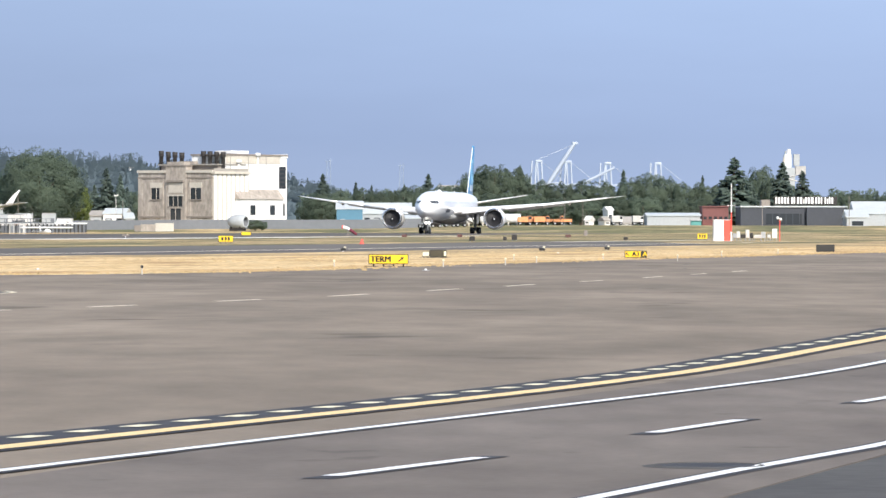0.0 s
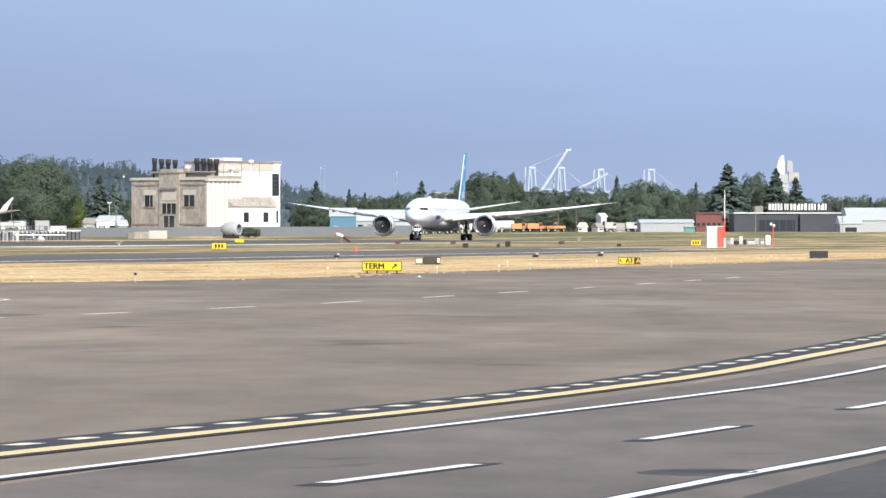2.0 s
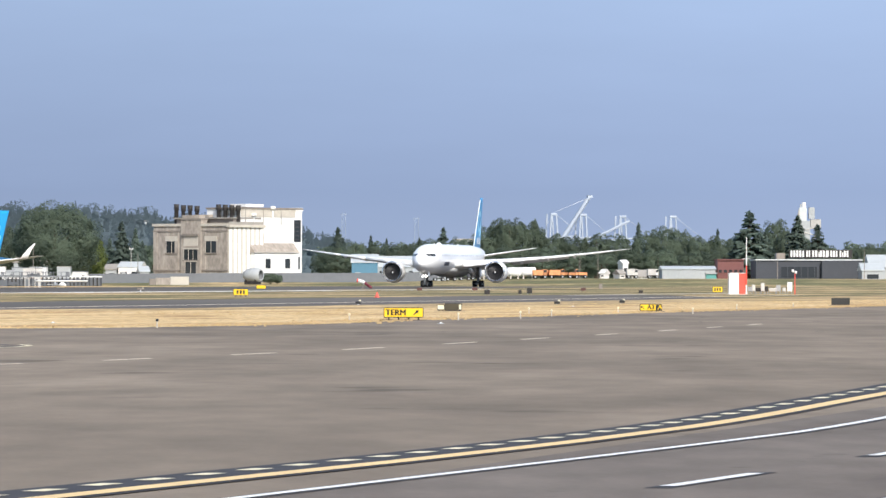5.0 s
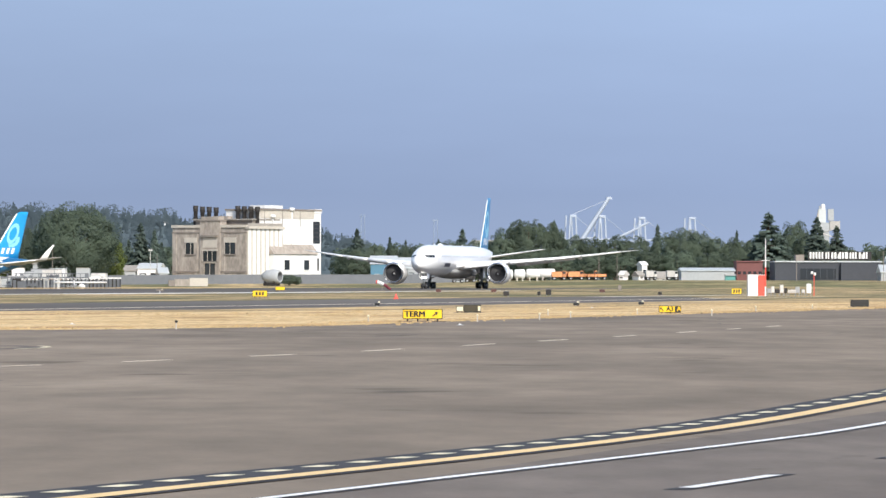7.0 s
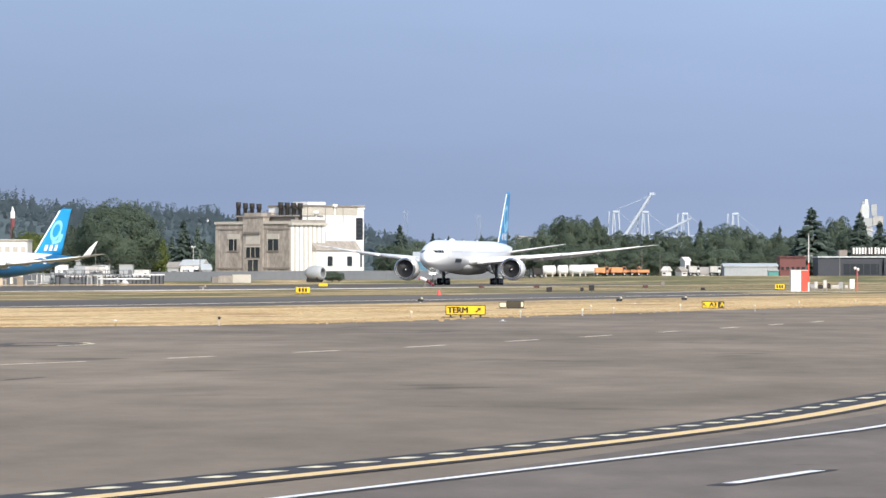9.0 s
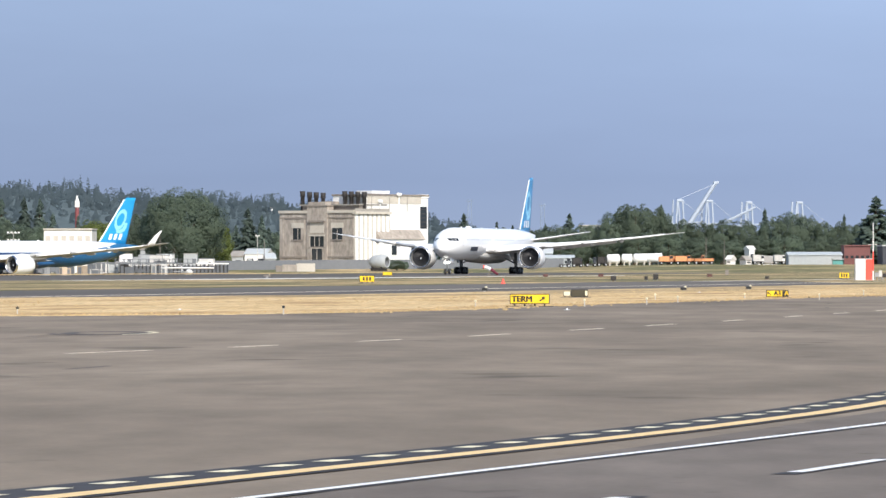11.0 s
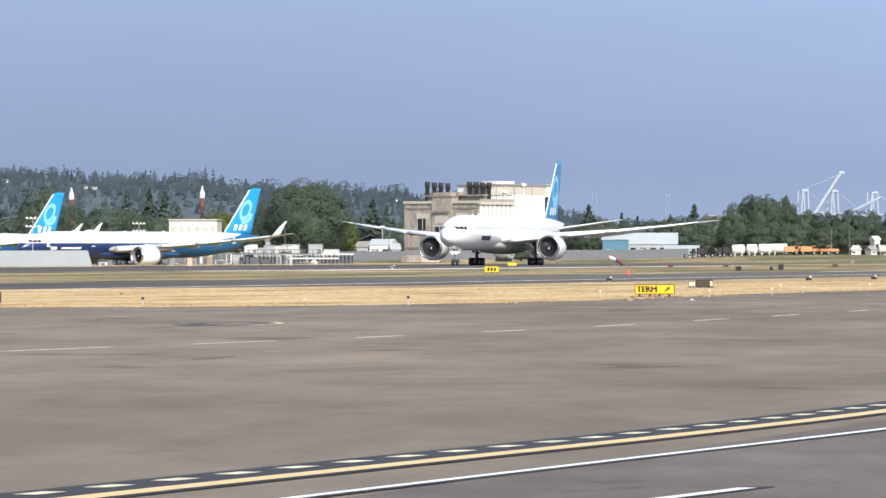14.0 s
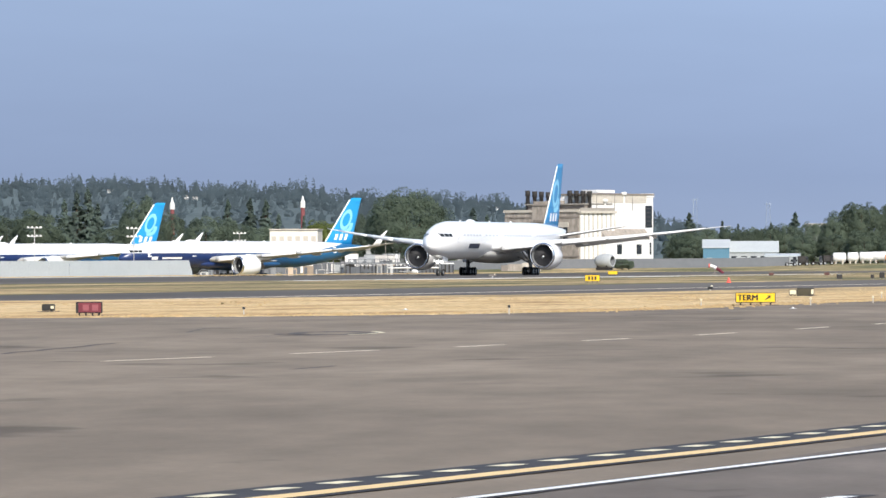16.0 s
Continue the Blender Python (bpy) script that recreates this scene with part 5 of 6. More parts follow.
def cranes():
    d = 3400.0
    k = d / 9000

    def harbour_crane(u, top, raised, lab):
        t = thing("harbour_crane", lab, "crane", at(u, d, -0.2), 12, group="harbour cranes")
        h = up(top, d)
        for x in (-3.2, 3.2):
            for y in (0, 12):
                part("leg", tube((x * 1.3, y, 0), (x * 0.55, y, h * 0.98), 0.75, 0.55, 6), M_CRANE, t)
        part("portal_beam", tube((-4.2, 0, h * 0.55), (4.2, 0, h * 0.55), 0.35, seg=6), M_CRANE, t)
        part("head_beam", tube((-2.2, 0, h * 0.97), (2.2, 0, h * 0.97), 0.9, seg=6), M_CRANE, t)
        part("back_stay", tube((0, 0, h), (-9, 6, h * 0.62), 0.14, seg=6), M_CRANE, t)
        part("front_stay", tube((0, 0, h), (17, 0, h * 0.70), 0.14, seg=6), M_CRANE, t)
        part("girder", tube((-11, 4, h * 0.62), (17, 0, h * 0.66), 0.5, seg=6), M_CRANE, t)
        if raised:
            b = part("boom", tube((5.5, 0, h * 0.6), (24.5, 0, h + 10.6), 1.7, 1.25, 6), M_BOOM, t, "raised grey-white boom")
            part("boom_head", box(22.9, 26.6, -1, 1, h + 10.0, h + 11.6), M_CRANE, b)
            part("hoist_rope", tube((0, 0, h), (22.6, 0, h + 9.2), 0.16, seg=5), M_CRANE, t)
        return t
    harbour_crane(266, 117, True, "white harbour crane with its boom raised")
    harbour_crane(318, 116, False, "white harbour crane seen beyond the trees")
    c = harbour_crane(388, 113, False, "white harbour crane with its boom part lowered")
    part("boom", tube((-15.5, 0, up(76, d)), (4.5, 0, up(102, d)), 1.1, 0.8, 6), M_BOOM, c, "part lowered pale boom")
    harbour_crane(477, 113, False, "pale slender harbour crane with level girder")
    for u, top in ((-106, 116), (23, 108)):
        d2 = 3000
        t = thing("lattice_mast", "faint grey lattice mast on the horizon", "mast", at(u, d2, 0), 0, group="lattice masts")
        h = up(top, d2)
        for x in (-0.9, 0.9):
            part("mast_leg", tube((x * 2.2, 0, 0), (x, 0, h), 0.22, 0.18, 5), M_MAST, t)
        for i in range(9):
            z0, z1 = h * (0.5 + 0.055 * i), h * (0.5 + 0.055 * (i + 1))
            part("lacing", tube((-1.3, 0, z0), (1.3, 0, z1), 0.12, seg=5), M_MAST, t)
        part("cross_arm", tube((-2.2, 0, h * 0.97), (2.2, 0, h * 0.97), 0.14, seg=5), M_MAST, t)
    # red and white obstruction towers
    for u, top, d3 in ((-1035, 121, 1900), (-802, 123, 1900)):
        t = thing("obstruction_tower", "slim red and white banded tower", "tower", at(u, d3, 0), 0, group="banded towers")
        h = up(top, d3)
        part("shaft", tube((0, 0, 0), (0, 0, h - 4.5), 0.85, 0.75, 12), mat("dull_red_tower_paint", (0.20, 0.055, 0.06), 0.7, 0.1, 0.5), t)
        part("white_cap", lathe([(h - 4.5, 0.95), (h - 2.4, 0.9), (h - 1.6, 0.5), (h, 0.2)], False, 12), M_WHITEWALL, t)


# ---- fences, masts and field furniture ----
def fences():
    t = thing("perimeter_fence", "long grey slatted perimeter fence", "fence", kind="structure")
    pts = [at(-1700, 1400), at(-1100, 1402), at(-700, 1405), at(-560, 1430), at(-300, 1455), at(-140, 1462), at(60, 1470)]
    for a, b in zip(pts, pts[1:]):
        a, b = Vector(a), Vector(b)
        n = max(1, int((b - a).length / 3.2))
        for i in range(n):
            p, q = a.lerp(b, i / n), a.lerp(b, (i + 1) / n)
            z = ground_z(p.x, p.y) - 0.3
            bm = bmesh.new()
            dx = (q - p).normalized()
            nn = Vector((-dx.y, dx.x, 0)) * 0.04
            e = dx * 0.004
            loft([[p + e - nn + Vector((0, 0, z)), q - e - nn + Vector((0, 0, z)), q - e + nn + Vector((0, 0, z)), p + e + nn + Vector((0, 0, z))],
                  [p + e - nn + Vector((0, 0, z + 2.9)), q - e - nn + Vector((0, 0, z + 2.9)), q - e + nn + Vector((0, 0, z + 2.9)), p + e + nn + Vector((0, 0, z + 2.9))]], bm)
            part("panel", bm, M_FENCE, t)
    t = thing("blast_fence", "tall smooth galvanised blast fence beside the parked airliners", "blast fence", at(-1006, 1120, ground_z(*at(-1006, 1120)[:2]) - 0.1), 4)
    for i in range(24):
        x1 = -i * 4.4
        prof = [(0, 0), (1.9, 0), (0.55, 2.2), (0.1, 4.45), (0, 4.45)]
        bm = loft([[(x, y, z) for y, z in prof] for x in (x1, x1 - 4.37)])
        part("panel", bm, M_BLAST, t)
    bm = loft([[(0.02, 0.0, 0), (0.02, 1.9, 0), (0.02, 0.1, 4.4)], [(1.2, 0.0, 0), (1.2, 1.6, 0), (0.1, 0.1, 4.2)]])
    part("end_plate", bm, M_BLAST, t)


def guidance_sign(label, u, d, w, h, legs, face, parts_fn=None, z=0.0, turn=0.0, backing=None, foot=0.16):
    x, y, _ = at(u, d)
    t = thing("guidance_sign", label, "airfield sign", (x, y, z), turn)
    part("housing", box(-w / 2, w / 2, 0, 0.18, foot, foot + h, 0.02), backing or M_SIGN_K, t)
    part("face", box(-w / 2 + 0.035, w / 2 - 0.035, -0.012, 0.02, foot + 0.035, foot + h - 0.035), face, t)
    for i in range(legs):
        xl = -w / 2 + w * (i + 0.5) / legs
        part("leg", tube((xl, 0.09, -0.02), (xl, 0.09, foot + 0.02), 0.035, seg=8), M_SIGN_K, t)
    # slab in the tar colour, dark for the shadow at the sign's foot
    part("shadowed_base_slab", box(-w / 2 - 0.15, w / 2 + 0.15, -0.25, 0.5, -0.03, 0.03), M_SEAM, t)
    if parts_fn:
        parts_fn(t, foot, w, h)
    return t


def lettering(t, text, x, z, size, material, y=-0.02):
    cu = bpy.data.curves.new("lettering", "FONT")
    cu.body, cu.size, cu.extrude = text, size, 0.004
    ob = bpy.data.objects.new("tmp", cu)
    scene.collection.objects.link(ob)
    dg = bpy.context.evaluated_depsgraph_get()
    me = bpy.data.meshes.new_from_object(ob.evaluated_get(dg))
    bpy.data.objects.remove(ob)
    bm = bmesh.new()
    for dx, dz in ((0, 0), (0.05, 0), (0.1, 0), (0.05, 0.03)):
        k = len(bm.verts)
        bm.from_mesh(me)
        bm.verts.ensure_lookup_table()
        for v in bm.verts[k:]:
            v.co += Vector((dx * size, dz * size, 0.001 * dx * 50))
    bm.to_mesh(me)
    bm.free()
    me.materials.clear()
    me.materials.append(material)
    lo = new("lettering", me)
    lo.parent = t
    lo.matrix_basis = pose(x, y, z, 90, 0, 0)
    return tagged(lo, "black painted lettering")


def arrow(t, x, z, s, material, ang):
    bm = bmesh.new()
    c, sn = math.cos(radians(ang)), math.sin(radians(ang))
    outline = [(-0.5, -0.09), (0.1, -0.09), (0.1, -0.32), (0.5, 0.0), (0.1, 0.32), (0.1, 0.09), (-0.5, 0.09)]
    vs = [bm.verts.new((x + s * (a * c - b * sn), -0.022, z + s * (a * sn + b * c))) for a, b in outline]
    bm.faces.new(vs)
    part("arrow", bm, material, t, "black direction arrow")


M_RED_L = mat("faded_red_bar", (0.26, 0.075, 0.09), 0.6, 0.15, 3.0)


def signs():
    def term(t, foot, w, h):
        lettering(t, "TERM", -0.80, foot + 0.10, 0.36, M_SIGN_K)
        arrow(t, 0.55, foot + h / 2, 0.30, M_SIGN_K, 40)
    guidance_sign("yellow lit taxiway sign reading TERM with arrow", 0, 221.5, 1.74, 0.44, 4, M_SIGN_Y, term, foot=0.12)

    def a3(t, foot, w, h):
        lettering(t, "A3", -0.22, foot + 0.09, 0.34, M_SIGN_K)
        arrow(t, -0.46, foot + h / 2, 0.26, M_SIGN_K, 140)
        part("location_panel", box(0.26, w / 2 - 0.04, -0.016, 0.0, foot + 0.04, foot + h - 0.04), M_SIGN_K, t)
        lettering(t, "A", 0.36, foot + 0.09, 0.34, M_SIGN_Y)
    guidance_sign("yellow and black taxiway sign reading A3 A", 438, 278, 1.22, 0.38, 3, M_SIGN_Y, a3, foot=0.06)

    def panel(t, foot, w, h):
        part("end_cap", box(w / 2 - 0.16, w / 2 - 0.03, -0.02, 0.0, foot + 0.08, foot + h - 0.08), M_PALE, t)
    guidance_sign("dark back of a taxiway sign with pale end", 88, 281, 0.95, 0.42, 2, mat("dark_olive_sign_back", (0.055, 0.046, 0.026), 0.7), panel, foot=0.04)
    guidance_sign("small pale sign box beside a dark sign", 66, 281, 0.42, 0.30, 2, M_PALE, foot=0.08)
    guidance_sign("black blank back of a taxiway sign", 774, 346, 1.25, 0.48, 3, M_SIGN_K, foot=0.05)

    def far(t, foot, w, h):
        for x in (-0.42, -0.1, 0.2):
            part("bar", box(x, x + 0.2, -0.02, 0.0, foot + 0.14, foot + h - 0.14), M_SIGN_K, t, "plain dark bar")
    guidance_sign("small yellow taxiway sign across the taxiway", -288, 496, 1.45, 0.62, 3, M_SIGN_Y, far, -0.02)
    guidance_sign("small yellow taxiway sign near the runway", -252, 800, 1.5, 0.55, 2, M_SIGN_Y, None, -0.02)
    guidance_sign("small yellow taxiway sign beside the equipment shelter", 556, 630, 1.25, 0.70, 2, M_SIGN_Y, far, -0.03)

    def red(t, foot, w, h):
        part("edge_panel", box(-w / 2 + 0.02, -w / 2 + 0.10, -0.03, 0.0, foot, foot + h), M_SIGN_K, t)
        for x in (-0.22, 0.12):
            part("bar", box(x, x + 0.22, -0.02, 0.0, foot + 0.1, foot + h - 0.1), M_RED_L, t, "plain pale red bar")
    guidance_sign("dark red mandatory sign on legs in dry grass", -1185, 184, 0.96, 0.42, 4, M_SIGN_R, red, foot=0.11)
    guidance_sign("small black taxiway sign with pale end", -1258, 202, 0.52, 0.27, 2, M_SIGN_K, panel, foot=0.05)
    # low black runway lights on stakes
    for u, d, w in ((-80, 350, 0.36), (272, 356, 0.42), (387, 372, 0.40), (-465, 700, 1.0)):
        x, y, _ = at(u, d)
        t = thing("field_lamp", "low dark airfield lamp box on a pale stake", "airfield lamp", (x, y, -0.18 if d < 500 else -0.02), 0, group="airfield lamps")
        part("box", box(-w / 2, w / 2, 0, 0.25, 0.22, 0.42, 0.03), M_SIGN_K if d < 500 else M_CONC_D, t)
        part("stake", tube((0, 0.12, -0.02), (0, 0.12, 0.24), 0.07, seg=8), M_WHITEWALL, t)
        part("glass", lathe([(0.42, 0.08), (0.5, 0.07), (0.53, 0.02)], False, 10), M_PALE, t, "", True, pose(w * 0.3, 0.12, 0))
    # dark junction boxes out in the field
    for u, d, w, h, m in ((148, 552, 0.61, 0.50, M_STACK), (206, 571, 0.38, 0.42, M_STACK), (223, 590, 0.60, 0.62, M_STACK), (28, 720, 0.72, 0.40, M_DULL_RED), (126, 720, 0.72, 0.42, M_DULL_RED), (318, 720, 0.74, 0.38, M_DULL_RED), (349, 850, 0.57, 0.85, M_CONC_D), (420, 600, 0.5, 0.34, M_STACK)):
        x, y, _ = at(u, d)
        t = thing("junction_box", "dark junction box on short legs in the field", "junction box", (x, y, -0.03), 0, group="junction boxes")
        part("box", box(-w / 2, w / 2, 0, 0.35, 0.12, 0.12 + h, 0.03), m, t)
        part("lid", box(-w / 2 - 0.03, w / 2 + 0.03, -0.04, 0.39, 0.12 + h, 0.15 + h), M_CONC_D, t)
        for sx in (-1, 1):
            part("leg", tube((sx * w * 0.36, 0.17, -0.02), (sx * w * 0.36, 0.17, 0.14), 0.04, seg=6), M_STRUT, t)
    # edge markers along the dry verge
    for u, d in ((-96, 217), (-436, 187), (97, 222), (207, 232), (262, 245), (512, 262), (-908, 183), (-436, 186.5), (222, 262), (380, 268), (590, 300), (690, 318)):
        x, y, _ = at(u, d)
        t = thing("edge_marker", "thin pale edge marker post in the verge", "marker post", (x, y, -0.01), 0, group="edge markers")
        part("post", tube((0, 0, -0.02), (0, 0, 0.26), 0.03, 0.025, 8), M_CONC_L, t)
        part("lamp", lathe([(0.25, 0.03), (0.27, 0.055), (0.33, 0.05), (0.35, 0.01)], False, 10), M_PALE if d > 200 else M_SIGN_K, t, "", True)
    for u, d in ((66, 205), (-620, 205), (300, 330)):
        x, y, _ = at(u, d)
        t = thing("flush_lamp", "low white flush lamp at the apron edge", "airfield lamp", (x, y, 0.0))
        part("dome", lathe([(0.0, 0.06), (0.04, 0.055), (0.07, 0.02)], False, 12), M_WHITEWALL, t, "", True)
        part("ring", lathe([(0.0, 0.15), (0.025, 0.13), (0.025, 0.1)], False, 12), M_STRUT, t)


def windsock():
    d = 860.0
    t = thing("windsock", "faded orange and white windsock on a low mast", "windsock", at(-72, d, -0.02), 0)
    part("mast", tube((0, 0, 0), (0, 0, up(-3.0, d)), 0.09, 0.06, 8), M_CONC_D, t)
    z = up(-4, d)
    cols = (M_RED, M_WHITEWALL, M_WHITEWALL, M_SIGN_R, M_SIGN_R)
    for i, m in enumerate(cols):
        f0, f1 = (0.0, 0.08, 0.3, 0.52, 0.76)[i], (0.08, 0.3, 0.52, 0.76, 1.0)[i]
        a = (-1.0 + 2.5 * f0, 0, z - 1.3 * f0 ** 1.7)
        b = (-1.0 + 2.5 * f1, 0, z - 1.3 * f1 ** 1.7)
        part("sock_band", tube(a, b, 0.34 - 0.12 * f0, 0.34 - 0.12 * f1, 12), m, t, "", True)
    part("base", box(-0.3, 0.3, -0.3, 0.3, 0, 0.15, 0.03), M_CONC_D, t)
    t = thing("marker_cone", "small orange marker cone in the verge", "cone", at(-47, 487, -0.02))
    part("cone", lathe([(0.05, 0.2), (0.5, 0.05), (0.52, 0.03)], False, 12), M_RED, t, "", True)
    part("foot", box(-0.25, 0.25, -0.25, 0.25, 0.0, 0.05, 0.01), M_RED, t)


def navaid():
    d = 590.0
    k = d / 9000
    t = thing("equipment_shelter", "white and red striped equipment shelter", "shelter", at(576, d, -0.02))
    part("white_half", box(0, 1.15, 0, 1.8, 0, 2.45, 0.03), M_WHITEWALL, t)
    part("red_half", box(1.16, 1.95, 0, 1.8, 0, 2.45, 0.03), M_RED, t, "orange-red half")
    part("roof_cap", box(-0.05, 2.0, -0.05, 1.85, 2.45, 2.52, 0.01), M_WHITEWALL, t)
    part("door", box(0.25, 1.0, -0.02, 0.01, 0.08, 2.1), M_WHITEWALL, t)
    part("door_handle", box(0.88, 0.94, -0.06, -0.02, 1.0, 1.15), M_STRUT, t)
    part("plinth", box(-0.2, 2.2, -0.2, 2.0, -0.05, 0.05), M_CONC_L, t)
    t = thing("antenna_mast", "slim red and white antenna mast", "mast", at(607, d, -0.02))
    zt = up(74, d)
    for i in range(6):
        part("mast_section", tube((0, 0, zt * i / 6), (0, 0, zt * (i + 1) / 6), 0.10 - 0.009 * i, 0.09 - 0.009 * i, 10), M_RED if i in (1, 2) else M_WHITEWALL, t)
    part("crossbar", tube((-0.5, 0, zt * 0.62), (0.5, 0, zt * 0.62), 0.03, seg=6), M_WHITEWALL, t)
    for u, w, h, m in ((614, 0.5, 0.55, M_STRUT), (620, 0.4, 0.8, M_CLUTTER), (628, 0.6, 0.45, M_STACK), (636, 0.45, 1.0, M_CLUTTER), (643, 0.35, 0.6, M_STACK), (654, 0.9, 0.4, M_CLUTTER), (664, 0.5, 0.75, M_STRUT), (674, 0.4, 0.45, M_CLUTTER), (684, 0.55, 1.1, M_WHITEWALL)):
        x, y, _ = at(u, d + 5)
        c = thing("equipment_cabinet", "pale equipment cabinet on a stand", "cabinet", (x, y, -0.02), 0, group="navaid cabinets")
        part("cabinet", box(-w / 2, w / 2, 0, 0.5, 0.35, 0.35 + h, 0.03), m, c)
        part("cabinet_door", box(-w / 2 + 0.06, w / 2 - 0.06, -0.02, 0.0, 0.42, 0.28 + h), m, c)
        for s in (-1, 1):
            part("leg", tube((s * w * 0.4, 0.25, -0.03), (s * w * 0.4, 0.25, 0.37), 0.04, seg=8), M_STRUT, c)
    t = thing("beacon_pole", "red pole with twin white lamps", "lamp pole", at(693, d, -0.02))
    part("pole", tube((0, 0, 0), (0, 0, 2.6), 0.05, seg=8), M_RED, t)
    for x, z in ((-0.25, 2.55), (0.08, 2.4)):
        part("lamp", lathe([(0, 0.05), (0.1, 0.16), (0.3, 0.14), (0.35, 0.03)], False, 12), M_WHITEWALL, t, "", True, pose(x, 0, z))


def lamp_poles():
    for u, d, v, heads in ((-1282, 1130, 70, 3), (-1104, 1150, 68, 3), (-915, 1300, 58, 2), (-482, 1440, 52, 1), (-470, 1440, 44, 0), (312, 1480, 48, 0), (344, 1480, 44, 0), (662, 1400, 46, 0), (816, 1400, 52, 0), (-655, 1380, 52, 0)):
        x, y, _ = at(u, d)
        z = ground_z(x, y)
        t = thing("light_pole", "tall slim floodlight pole" if heads else "plain slim utility pole", "light pole", (x, y, z - 0.1), 0, group="light poles")
        h = up(v, d) - z
        part("pole", tube((0, 0, 0), (0, 0, h), 0.11, 0.07, 8), M_CLUTTER if heads else M_CONC_D, t)
        for i in range(heads):
            zz = h - 0.2 - i * 1.9
            part("cross_arm", tube((-1.6 if heads > 1 else -0.5, 0, zz), (1.6 if heads > 1 else 0.5, 0, zz), 0.06, seg=6), M_WHITEWALL, t)
            for x2 in ((-1.4, -0.5, 0.5, 1.4) if heads > 1 else (-0.3, 0.4)):
                part("lamp_head", box(x2 - 0.24, x2 + 0.24, -0.3, 0.2, zz, zz + 0.38, 0.04), M_WHITEWALL, t)


def truck(u, d, s, m, label, turn=0, load=True, tall=2.7):
    x, y, _ = at(u, d)
    z = ground_z(x, y)
    t = thing("truck", label, "truck", (x, y, z), turn)
    part("chassis", box(-3.0 * s, 3.0 * s, -0.9, 0.9, 0.6, 0.9, 0.04), M_STACK, t)
    cab = part("cab", box(1.5 * s, 3.0 * s, -1.1, 1.1, 0.8, 2.6, 0.12), m, t)
    part("windscreen", box(1.6 * s, 2.9 * s, -1.13, 1.13, 1.75, 2.4), M_GLASS, cab)
    if load:
        part("bed", box(-3.1 * s, 1.35 * s, -1.2, 1.2, 0.9, tall, 0.08), m, t)
    for wx in (-2.1 * s, 2.2 * s):
        for wy in (-1.0, 1.0):
            wheel(t, wx, wy, 0.48, 0.48, 0.32)
    return t


